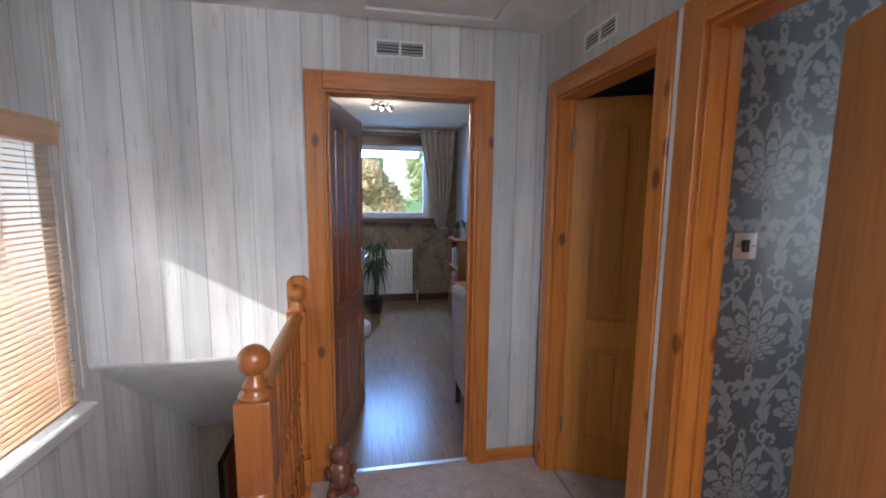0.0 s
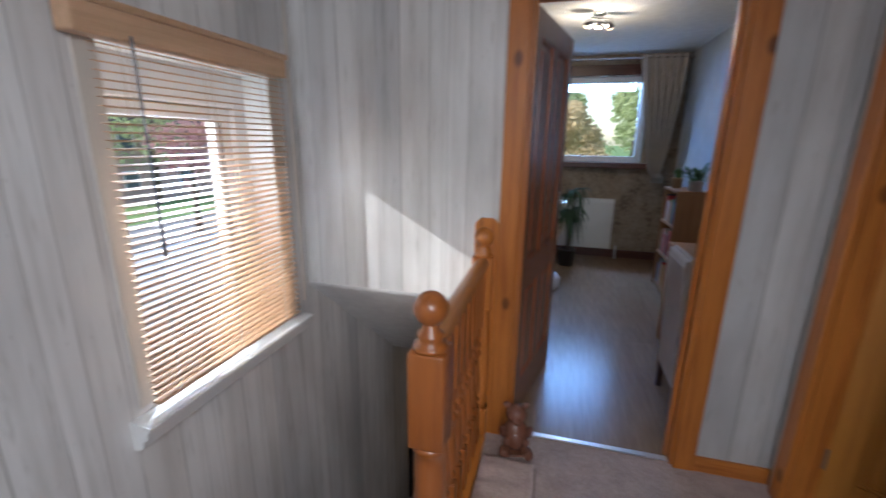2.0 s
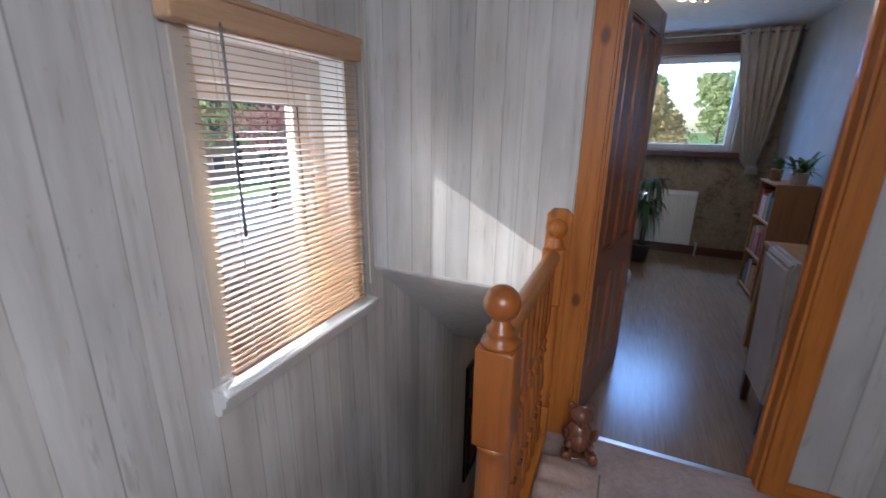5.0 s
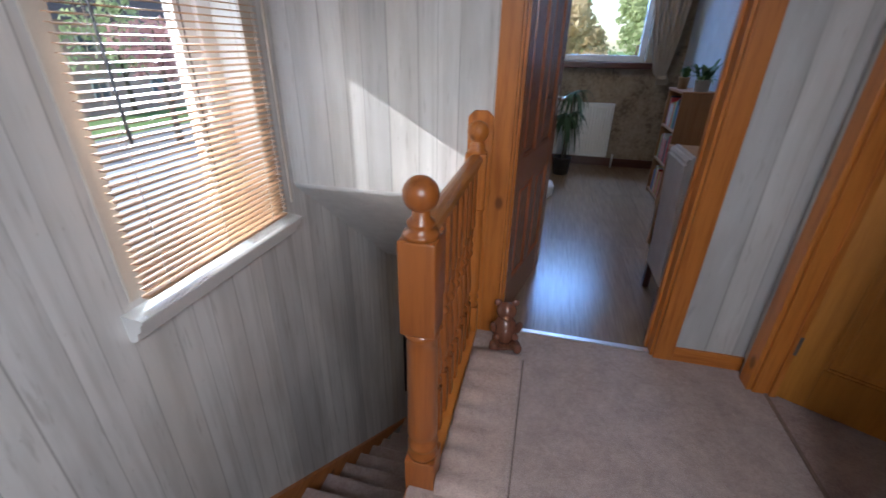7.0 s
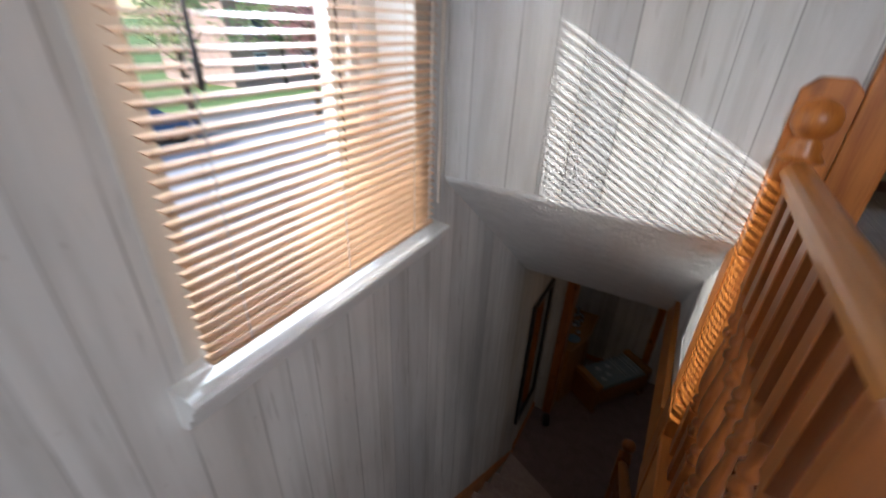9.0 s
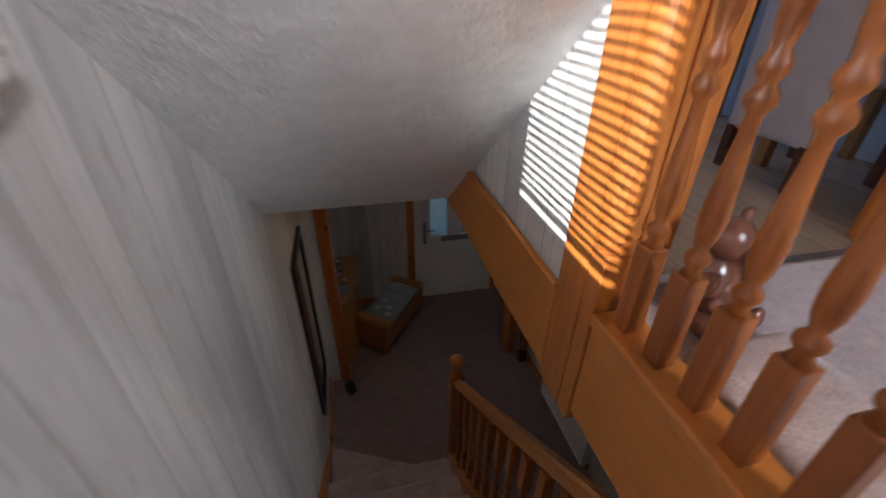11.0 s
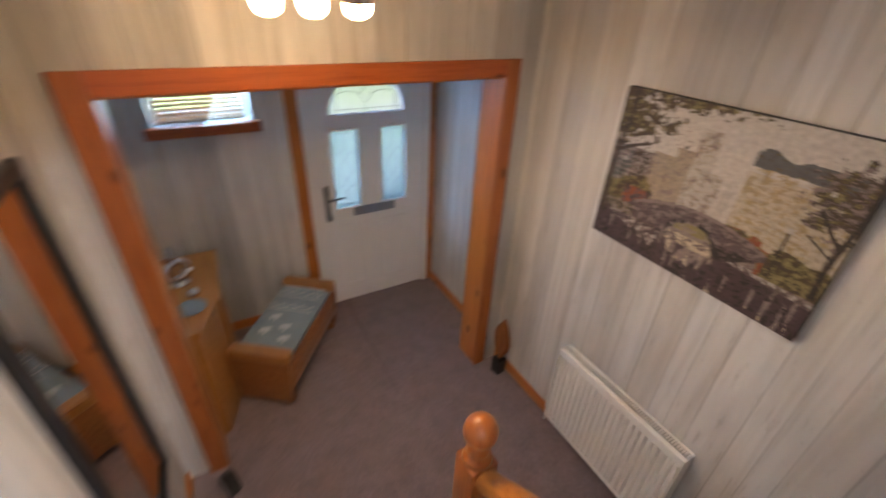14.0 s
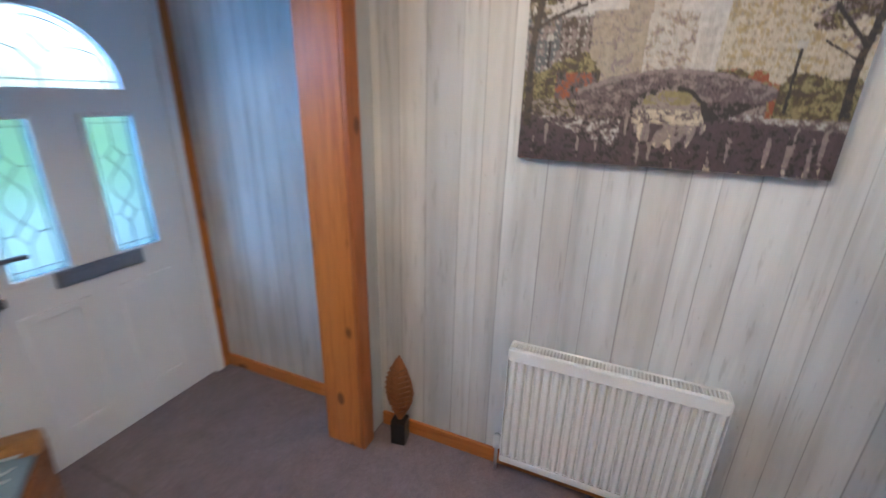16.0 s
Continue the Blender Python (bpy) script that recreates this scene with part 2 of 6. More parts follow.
def damask(name):
    """Slate wallpaper with a pale repeating medallion."""
    m, n, l, b = mat(name)
    p = place(n, l, "World")
    sep = n.new("ShaderNodeSeparateXYZ")
    l.new(p, sep.inputs[0])
    w, h = 0.50, 0.53
    def fx(op, x, y=None):
        return maths(n, l, op, x, y)
    facs = []
    warp = texture(n, l, p, 60, 2, 0.5)
    warp2 = texture(n, l, p, 64, 2, 0.5, (1, 1, 1.3))
    for dx, dz in ((0.0, 0.0), (0.5, 0.5)):
        u = fx("SUBTRACT", fx("FRACT", fx("ADD", fx("DIVIDE", sep.outputs[0], w), dx)), 0.5)
        v = fx("SUBTRACT", fx("FRACT", fx("ADD", fx("DIVIDE", sep.outputs[2], h), dz)), 0.5)
        x = fx("ADD", fx("MULTIPLY", fx("ABSOLUTE", u), w), fx("MULTIPLY", fx("SUBTRACT", warp, 0.5), 0.010))
        z = fx("ADD", fx("MULTIPLY", v, h), fx("MULTIPLY", fx("SUBTRACT", warp2, 0.5), 0.010))

        def polar(cx, cz):
            ax, az = fx("SUBTRACT", x, cx), fx("SUBTRACT", z, cz)
            return fx("SQRT", fx("ADD", fx("MULTIPLY", ax, ax), fx("MULTIPLY", az, az))), fx("ARCTAN2", ax, az)

        def petals(cz, size, count, low):
            """Distance from a fan of pointed petals, 1 at its rim, and the fold lines between them."""
            r, ang = polar(0.0, cz)
            lobe = fx("ABSOLUTE", fx("COSINE", fx("MULTIPLY", ang, count)))
            squash = fx("ADD", low, fx("MULTIPLY", fx("COSINE", ang), 1.0 - low))
            rim = fx("MULTIPLY", fx("MULTIPLY", squash, size), fx("ADD", 0.68, fx("MULTIPLY", fx("POWER", lobe, 1.2), 0.32)))
            rim = fx("ADD", rim, fx("MULTIPLY", fx("ABSOLUTE", fx("SINE", fx("MULTIPLY", ang, count * 4))), 0.006))
            return fx("DIVIDE", r, fx("MAXIMUM", rim, 0.001)), lobe

        # palmette: overlapping tiers of petals with dark outlines between
        q, lobe = petals(-0.030, 0.185, 6.5, 0.66)
        flower = fx("MULTIPLY", fx("LESS_THAN", q, 1.0), fx("GREATER_THAN", lobe, fx("MULTIPLY", fx("SUBTRACT", q, 0.55), 0.42)))
        for cz, size, count in ((-0.034, 0.132, 5.5), (-0.036, 0.084, 4.5), (-0.038, 0.044, 2.0)):
            q, lobe = petals(cz, size, count, 0.66)
            ring = fx("MULTIPLY", fx("GREATER_THAN", q, 1.0), fx("LESS_THAN", q, 1.13))
            fold = fx("MULTIPLY", fx("MULTIPLY", fx("LESS_THAN", q, 1.0), fx("GREATER_THAN", q, 0.60)), fx("LESS_THAN", lobe, 0.22))
            flower = fx("MULTIPLY", flower, fx("SUBTRACT", 1.0, fx("MAXIMUM", ring, fold)))
        facs.append(flower)
        # bud above, drops and bell below
        for cz, wide, tall in ((0.182, 0.014, 0.024), (-0.120, 0.016, 0.022), (-0.208, 0.016, 0.018)):
            az = fx("DIVIDE", fx("SUBTRACT", z, cz), tall)
            ax = fx("DIVIDE", x, wide)
            rr = fx("ADD", fx("MULTIPLY", ax, ax), fx("MULTIPLY", az, az))
            facs.append(fx("MULTIPLY", fx("LESS_THAN", rr, 1.0), fx("GREATER_THAN", rr, 0.22)))
        # narrow fan on the stem
        r, ang = polar(0.0, -0.185)
        lobe = fx("ABSOLUTE", fx("COSINE", fx("MULTIPLY", ang, 3.0)))
        facs.append(fx("MULTIPLY", fx("LESS_THAN", r, fx("ADD", 0.026, fx("MULTIPLY", lobe, 0.034))), fx("GREATER_THAN", r, 0.014)))
        # small curls
        for cx, cz, size, turns in ((0.062, -0.178, 0.030, 1.0), (0.118, 0.150, 0.034, -1.0), (0.058, 0.212, 0.026, -1.0), (0.165, -0.090, 0.026, 1.0)):
            r, ang = polar(cx, cz)
            arm = fx("ADD", size * 0.60, fx("MULTIPLY", ang, size * 0.13 * turns))
            d = fx("ABSOLUTE", fx("SUBTRACT", r, arm))
            tooth = fx("MULTIPLY", fx("ABSOLUTE", fx("SINE", fx("MULTIPLY", ang, 3.5))), size * 0.20)
            facs.append(fx("LESS_THAN", d, fx("ADD", size * 0.09, tooth)))
        # leafy garlands that link the palmettes
        mid = fx("ADD", 0.128, fx("MULTIPLY", fx("COSINE", fx("MULTIPLY", v, math.tau)), 0.050))
        side = fx("SUBTRACT", x, mid)
        d = fx("ABSOLUTE", side)
        leafy = fx("ABSOLUTE", fx("SINE", fx("SUBTRACT", fx("MULTIPLY", z, 62.0), fx("MULTIPLY", d, 70.0))))
        gap = fx("GREATER_THAN", fx("SINE", fx("ADD", fx("MULTIPLY", v, math.tau * 2.0), 0.7)), -0.45)
        spine = fx("GREATER_THAN", d, 0.0022)
        facs.append(fx("MULTIPLY", fx("MULTIPLY", fx("LESS_THAN", d, fx("MULTIPLY", leafy, 0.024)), gap), spine))
    f = facs[0]
    for k in facs[1:]:
        f = maths(n, l, "MAXIMUM", f, k)
    grain = texture(n, l, p, 160, 2, 0.6, (1, 1, 0.25))
    f = maths(n, l, "MULTIPLY", f, maths(n, l, "ADD", 0.55, maths(n, l, "MULTIPLY", grain, 0.6)))
    l.new(mix(n, l, "MIX", f, (0.066, 0.068, 0.071), (0.215, 0.212, 0.203)), b.inputs["Base Color"])
    b.inputs["Roughness"].default_value = 0.5
    bump(n, l, b, f, 0.2, 0.002)
    return m


def office_paper(name):
    m, n, l, b = mat(name)
    p = place(n, l, "World")
    a = texture(n, l, p, 7, 4, 0.65, (1, 1, 0.6))
    c = texture(n, l, p, 26, 4, 0.6)
    s = maths(n, l, "ADD", maths(n, l, "MULTIPLY", a, 0.6), maths(n, l, "MULTIPLY", c, 0.4))
    l.new(ramp(n, l, s, [(0.38, (0.15, 0.105, 0.07)), (0.47, (0.27, 0.205, 0.14)), (0.6, (0.36, 0.29, 0.21))]), b.inputs["Base Color"])
    b.inputs["Roughness"].default_value = 0.7
    return m


def ceiling_paint(name, relief=0.6):
    m, n, l, b = mat(name)
    p = place(n, l, "World")
    a = texture(n, l, p, 14, 5, 0.6)
    c = texture(n, l, p, 60, 3, 0.6)
    l.new(ramp(n, l, a, [(0.3, (0.70, 0.70, 0.69)), (0.7, (0.80, 0.80, 0.79))]), b.inputs["Base Color"])
    b.inputs["Roughness"].default_value = 0.85
    bump(n, l, b, maths(n, l, "ADD", a, maths(n, l, "MULTIPLY", c, 0.5)), relief, 0.02)
    return m


def laminate(name):
    m, n, l, b = mat(name)
    p = place(n, l, "World")
    br = n.new("ShaderNodeTexBrick")
    br.offset = 0.37
    for k, v in (("Scale", 1.0), ("Mortar Size", 0.0008), ("Brick Width", 0.192), ("Row Height", 1.28)):
        br.inputs[k].default_value = v
    br.inputs["Color1"].default_value, br.inputs["Color2"].default_value, br.inputs["Mortar"].default_value = (0.30, 0.20, 0.125, 1), (0.25, 0.165, 0.10, 1), (0.13, 0.085, 0.05, 1)
    l.new(p, br.inputs["Vector"])
    g = texture(n, l, p, 3.0, 6, 0.65, (22, 1.2, 1))
    l.new(mix(n, l, "MULTIPLY", 0.8, br.outputs["Color"], ramp(n, l, g, [(0.3, (0.62, 0.6, 0.58)), (0.65, (1.1, 1.1, 1.1))])), b.inputs["Base Color"])
    b.inputs["Roughness"].default_value = 0.24
    bump(n, l, b, g, 0.03, 0.002)
    return m


def glass(name, rough=0.0, tint=(1, 1, 1)):
    m, n, l, b = mat(name)
    b.inputs["Base Color"].default_value = (*tint, 1)
    b.inputs["Transmission Weight"].default_value, b.inputs["Roughness"].default_value = 1.0, rough
    b.inputs["IOR"].default_value = 1.05 if rough == 0 else 1.3
    return m


def glow(name, colour, strength):
    m, n, l, b = mat(name)
    b.inputs["Emission Color"].default_value, b.inputs["Emission Strength"].default_value = (*colour, 1), strength
    b.inputs["Base Color"].default_value = (*colour, 1)
    return m


def let_through(m, share, colour):
    """Lets part of the light through a thin leaf or slat."""
    n, l = m.node_tree.nodes, m.node_tree.links
    tr, mx = n.new("ShaderNodeBsdfTranslucent"), n.new("ShaderNodeMixShader")
    tr.inputs["Color"].default_value = (*colour, 1)
    mx.inputs[0].default_value = share
    l.new(n["Principled BSDF"].outputs[0], mx.inputs[1])
    l.new(tr.outputs[0], mx.inputs[2])
    l.new(mx.outputs[0], n["Material Output"].inputs[0])
    return m


PAPER_Y = plank_paper("plank_wallpaper_along_y", 1)
PAPER_X = plank_paper("plank_wallpaper_along_x", 0)
DAMASK = damask("damask_wallpaper")
OFFICE_PAPER = office_paper("office_wallpaper")
OFFICE_SIDE = plain("office_side_paint", (0.36, 0.37, 0.38), 0.8)
GREY_ROOM = plain("grey_room_paint", (0.22, 0.26, 0.31), 0.8)
CEILING = ceiling_paint("ceiling_artex", 0.35)
SOFFIT = ceiling_paint("soffit_artex", 0.45)
CARPET = carpet("landing_carpet", (0.30, 0.225, 0.195), (0.55, 0.435, 0.385))
STAIR_CARPET = carpet("stair_carpet", (0.26, 0.195, 0.18), (0.48, 0.385, 0.365))
RUNNER = carpet("runner_carpet", (0.36, 0.26, 0.215), (0.64, 0.50, 0.43))
HALL_CARPET = carpet("hall_carpet", (0.155, 0.115, 0.115), (0.27, 0.205, 0.205))
PINE = wood("varnished_pine_upright", (0.52, 0.180, 0.033), (0.33, 0.090, 0.013), 2)
PINE_X = wood("varnished_pine_along_x", (0.52, 0.180, 0.033), (0.33, 0.090, 0.013), 0)
PINE_Y = wood("varnished_pine_along_y", (0.52, 0.180, 0.033), (0.33, 0.090, 0.013), 1)
FLUSH = wood("flush_door_pine", (0.66, 0.27, 0.065), (0.52, 0.19, 0.040), 2, 0.40, False, 0.3)
APRON = wood("varnished_apron_board", (0.58, 0.215, 0.038), (0.50, 0.170, 0.027), 1, 0.42, False, 0.2)
REDWOOD = wood("red_stained_arch_upright", (0.40, 0.125, 0.030), (0.26, 0.068, 0.015), 2)
REDWOOD_X = wood("red_stained_arch_across", (0.42, 0.105, 0.024), (0.28, 0.060, 0.013), 0)
OAK = wood("turned_post_wood", (0.31, 0.094, 0.017), (0.21, 0.056, 0.009), 2, 0.36, False, 0.3)
OAK_Y = wood("rail_wood", (0.47, 0.180, 0.033), (0.34, 0.115, 0.018), 1, 0.34, False, 0.3)
DARKDOOR = wood("stained_door_wood", (0.28, 0.092, 0.036), (0.17, 0.054, 0.019), 2, 0.24, False, 0.6)
DARKDOOR_X = wood("stained_door_wood_across", (0.28, 0.092, 0.036), (0.17, 0.054, 0.019), 0, 0.24, False, 0.6)
YELLOWPINE = wood("yellow_pine_door", (0.56, 0.225, 0.030), (0.43, 0.155, 0.017), 2, 0.50, False, 0.1)
DARKTRIM = wood("dark_trim", (0.10, 0.035, 0.022), (0.055, 0.018, 0.012), 0, 0.35, False, 0.2)
SLAT = let_through(wood("blind_slat_wood", (0.62, 0.40, 0.24), (0.53, 0.33, 0.19), 1, 0.42, False, 0.15), 0.08, (0.75, 0.40, 0.12))
TABLEWOOD = wood("honey_table_wood", (0.42, 0.20, 0.055), (0.30, 0.125, 0.030), 1, 0.35, False, 0.3)
BENCHWOOD = wood("bench_wood", (0.30, 0.12, 0.035), (0.19, 0.068, 0.018), 0, 0.33, False, 0.35)
BOOKWOOD = wood("bookcase_wood", (0.38, 0.19, 0.085), (0.28, 0.13, 0.05), 2, 0.5, False, 0.1)
WHITE = plain("white_gloss_paint", (0.74, 0.74, 0.72), 0.35, 0, 0.04, 4, 0.04)
CREAM_PAINT = plain("cream_trim_paint", (0.60, 0.55, 0.48), 0.4, 0, 0.05, 5, 0.05)
SEAM = plain("carpet_seam_thread", (0.22, 0.165, 0.14), 1.0, 0, 0.2, 40, 0.4)
HALL_SEAM = plain("hall_carpet_seam", (0.145, 0.108, 0.108), 1.0, 0, 0.2, 40, 0.4)
BAR = plain("worn_bronze_bar", (0.30, 0.24, 0.20), 0.5, 0.5, 0.15, 30, 0.1)
UPVC = plain("white_door_skin", (0.80, 0.80, 0.80), 0.38, 0, 0.03, 3, 0.05)
RADIATOR = plain("radiator_enamel", (0.84, 0.83, 0.80), 0.35, 0, 0.03, 3, 0.03)
CHROME = plain("polished_chrome", (0.72, 0.72, 0.72), 0.16, 1.0, 0.05, 8, 0.0)
PEWTER = plain("dark_pewter", (0.17, 0.17, 0.18), 0.35, 0.9, 0.1, 20, 0.05)
STEEL = plain("threshold_aluminium", (0.75, 0.75, 0.76), 0.28, 1.0, 0.06, 20, 0.05)
BLACK = plain("black_gloss", (0.012, 0.012, 0.013), 0.3, 0, 0.2, 10, 0.03)
MIRROR = plain("mirror_silver", (0.92, 0.92, 0.92), 0.01, 1.0, 0.0, 1, 0.0)
CREAM = plain("linen_curtain", (0.52, 0.47, 0.41), 0.9, 0, 0.1, 12, 0.4, 260)
CHAIRCLOTH = plain("pale_chair_cloth", (0.60, 0.58, 0.58), 0.95, 0, 0.1, 10, 0.5, 240)
CUSHION = plain("blue_cushion_cloth", (0.24, 0.31, 0.34), 0.95, 0, 0.14, 9, 0.5, 240)
CUSHION_LIGHT = plain("cushion_print", (0.52, 0.56, 0.58), 0.95, 0, 0.1, 9, 0.4, 240)
BEARWOOD = wood("carved_bear_wood", (0.19, 0.075, 0.045), (0.10, 0.035, 0.020), 2, 0.25, False, 0.5)
LEAFWOOD = wood("carved_leaf_wood", (0.27, 0.10, 0.03), (0.13, 0.045, 0.015), 2, 0.4, False, 0.2)
GLASS = glass("clear_pane")
FROST = glass("leaded_pane", 0.40, (0.076, 0.096, 0.090))
FROST_WHITE = glass("fanlight_glass", 0.40, (0.190, 0.160, 0.170))
GREEN = plain("leaf_green", (0.05, 0.12, 0.03), 0.5, 0, 0.35, 30, 0.1)
PALM = plain("palm_leaf", (0.045, 0.085, 0.04), 0.8, 0, 0.35, 30, 0.1)
POT_DARK = plain("dark_pot", (0.03, 0.025, 0.025), 0.4)
POT_WHITE = plain("white_pot", (0.7, 0.7, 0.68), 0.35)
POT_TAN = plain("tan_pot", (0.42, 0.27, 0.14), 0.6)
BULB = glow("warm_bulb", (1.0, 0.62, 0.28), 5.0)
OUT_GRASS = plain("outside_grass", (0.15, 0.25, 0.075), 0.95, 0, 0.3, 0.8, 0.0)
OUT_ROAD = plain("outside_paving", (0.40, 0.43, 0.48), 0.9, 0, 0.2, 0.7, 0.0)
OUT_BRICK = plain("outside_brick", (0.52, 0.36, 0.32), 0.9, 0, 0.2, 3, 0.0)
OUT_ROOF = plain("outside_roof", (0.16, 0.12, 0.11), 0.9, 0, 0.2, 3, 0.0)
OUT_RENDER = plain("outside_render", (0.62, 0.58, 0.50), 0.9, 0, 0.1, 2, 0.0)
HOUSE_PANE = plain("far_window_pane", (0.15, 0.17, 0.20), 0.15, 0, 0.2, 0.8, 0.0)
BARK = plain("bark", (0.10, 0.075, 0.055), 0.95, 0, 0.3, 8, 0.3)
LEAF_A = let_through(plain("foliage_green", (0.40, 0.46, 0.26), 0.7, 0, 0.4, 2.5, 0.0), 0.5, (0.46, 0.54, 0.27))
LEAF_B = let_through(plain("foliage_russet", (0.50, 0.41, 0.25), 0.7, 0, 0.4, 2.5, 0.0), 0.5, (0.66, 0.52, 0.30))
LEAF_C = let_through(plain("foliage_maroon", (0.38, 0.22, 0.21), 0.7, 0, 0.4, 2.5, 0.0), 0.5, (0.52, 0.30, 0.28))


# ---- building helpers ----
def smooth(me, on=True):
    for poly in me.polygons:
        poly.use_smooth = on


def part(name, bm, material, parent=None, label="", flat=True):
    """Links a bmesh as one mesh object under a thing or a part."""
    me = bpy.data.meshes.new(name)
    bm.to_mesh(me)
    bm.free()
    for k in material if isinstance(material, (list, tuple)) else [material]:
        me.materials.append(k)
    if not flat:
        smooth(me)
    ob = new(name, me)
    if parent is not None:
        ob.parent = parent
    if label:
        ob["label"] = label
    return ob


def thing(name, label, category, m=None, group="", kind=""):
    ob = new(name)
    ob.empty_display_size = 0.05
    if m is not None:
        ob.matrix_world = m
    return tagged(ob, label, category, group, kind)


def box(bm, x0, y0, z0, x1, y1, z1, bevel=0.0):
    r = bmesh.ops.create_cube(bm, size=1.0, matrix=Matrix.LocRotScale(((x0 + x1) / 2, (y0 + y1) / 2, (z0 + z1) / 2), None, (abs(x1 - x0), abs(y1 - y0), abs(z1 - z0))))
    if bevel:
        es = list({e for v in r["verts"] for e in v.link_edges})
        bmesh.ops.bevel(bm, geom=es, offset=bevel, segments=2, affect="EDGES", profile=0.5)
    return bm


def boxes(*items, bevel=0.0):
    bm = bmesh.new()
    for it in items:
        box(bm, *it, bevel=bevel)
    return bm


def lathe(bm, profile, segs=16, centre=(0, 0), turn=0.0):
    """Turns (radius, height) pairs round an upright axis."""
    rings = []
    for r, z in profile:
        rings.append([bm.verts.new((centre[0] + r * math.cos(turn + i * math.tau / segs), centre[1] + r * math.sin(turn + i * math.tau / segs), z)) for i in range(segs)])
    for a, b in zip(rings, rings[1:]):
        for i in range(segs):
            bm.faces.new((a[i], a[(i + 1) % segs], b[(i + 1) % segs], b[i]))
    bm.faces.new(list(reversed(rings[0])))
    bm.faces.new(rings[-1])
    return bm


def prism(bm, pts, axis, a, b):
    """Sweeps a flat outline along an axis from a to b; pts are the other two coordinates in order."""
    def at(p, v):
        c = list(p)
        c.insert(axis, v)
        return c
    lo, hi = [bm.verts.new(at(p, a)) for p in pts], [bm.verts.new(at(p, b)) for p in pts]
    n = len(pts)
    bm.faces.new(lo)
    bm.faces.new(list(reversed(hi)))
    for i in range(n):
        bm.faces.new((lo[i], hi[i], hi[(i + 1) % n], lo[(i + 1) % n]))
    bmesh.ops.recalc_face_normals(bm, faces=bm.faces[:])
    return bm


def wall(name, axis, a, b, lo, hi, z0, z1, holes, material, label):
    """A wall between a and b across the given axis, running lo..hi, with rectangular openings (lo, hi, z0, z1)."""
    bm = bmesh.new()
    us = sorted({lo, hi, *[h for o in holes for h in o[:2]]})
    zs = sorted({z0, z1, *[h for o in holes for h in o[2:]]})
    us, zs = [u for u in us if lo <= u <= hi], [z for z in zs if z0 <= z <= z1]
    for u0, u1 in zip(us, us[1:]):
        for w0, w1 in zip(zs, zs[1:]):
            um, wm = (u0 + u1) / 2, (w0 + w1) / 2
            if any(o[0] < um < o[1] and o[2] < wm < o[3] for o in holes):
                continue
            if axis == 0:
                box(bm, a, u0, w0, b, u1, w1)
            else:
                box(bm, u0, a, w0, u1, b, w1)
    bmesh.ops.remove_doubles(bm, verts=bm.verts[:], dist=1e-4)
    # inner faces shared by neighbouring blocks go
    bm.verts.index_update()
    seen = {}
    for fc in bm.faces:
        seen.setdefault(tuple(sorted(v.index for v in fc.verts)), []).append(fc)
    bmesh.ops.delete(bm, geom=[fc for fs in seen.values() if len(fs) > 1 for fc in fs], context="FACES_ONLY")
    return tagged(part(name, bm, material), label, "wall", kind="structure")


# ---- large structure ----
F0, ZC, ZO = -2.67, 2.335, 2.43          # hall floor, landing ceiling, office ceiling
HC = -0.30                               # hall ceiling
RISE, GOING = 2.67 / 14, 0.237

WIN = (-0.955, -0.185, 0.60, 1.70)
wall("wall_window", 0, -0.30, 0.0, -3.1, 3.9, F0, 2.5, [WIN], PAPER_Y, "stairwell wall papered with pale whitewashed planks")
wall("wall_far", 1, 0.0, 0.10, 0.0, 2.225, 0.0, 2.5, [(1.07, 1.855, 0.0, 2.01), (0.0, 0.90, 0.0, 0.708)], PAPER_X, "landing end wall papered with pale planks")
wall("wall_right", 0, 2.225, 2.33, -3.1, 0.0, 0.0, 2.5, [(-0.865, -0.125, 0.0, 2.01), (-1.80, -1.035, 0.0, 2.01)], PAPER_Y, "landing side wall papered with pale planks")
wall("wall_back", 1, -3.2, -3.1, 0.0, 2.33, -0.3, 2.5, [], PAPER_X, "landing back wall papered with pale planks")
wall("wall_winder", 1, -1.95, -1.88, 0.0, 0.90, F0, -0.02, [], PAPER_X, "plank-papered wall under the landing edge")
# sloping soffit over the stairs with its rounded bend
bm = bmesh.new()
pts = []
for i in range(11):
    a = radians(16 + 35 * i / 10)
    pts.append((0.06 * (1 - math.cos(a)), 0.7236 - 0.06 * math.sin(a)))
pts += [(1.21, -0.285), (1.24, -0.285), (1.24, 0.0), (0.1, 0.9), (0.1, 0.707)]
prism(bm, pts, 0, 0.0, 0.904)
tagged(part("stair_soffit", bm, SOFFIT), "white textured sloping soffit with a rounded bend over the stairs", "ceiling", kind="structure")
# side of the bulkhead above the apron
bm = bmesh.new()
prism(bm, [(0.097, -0.03), (0.097, 0.85), (0.12, 0.80), (1.10, -0.03)], 0, 0.905, 0.98)
tagged(part("wall_bulkhead", bm, PAPER_Y), "plank-papered side of the stair bulkhead", "wall", kind="structure")
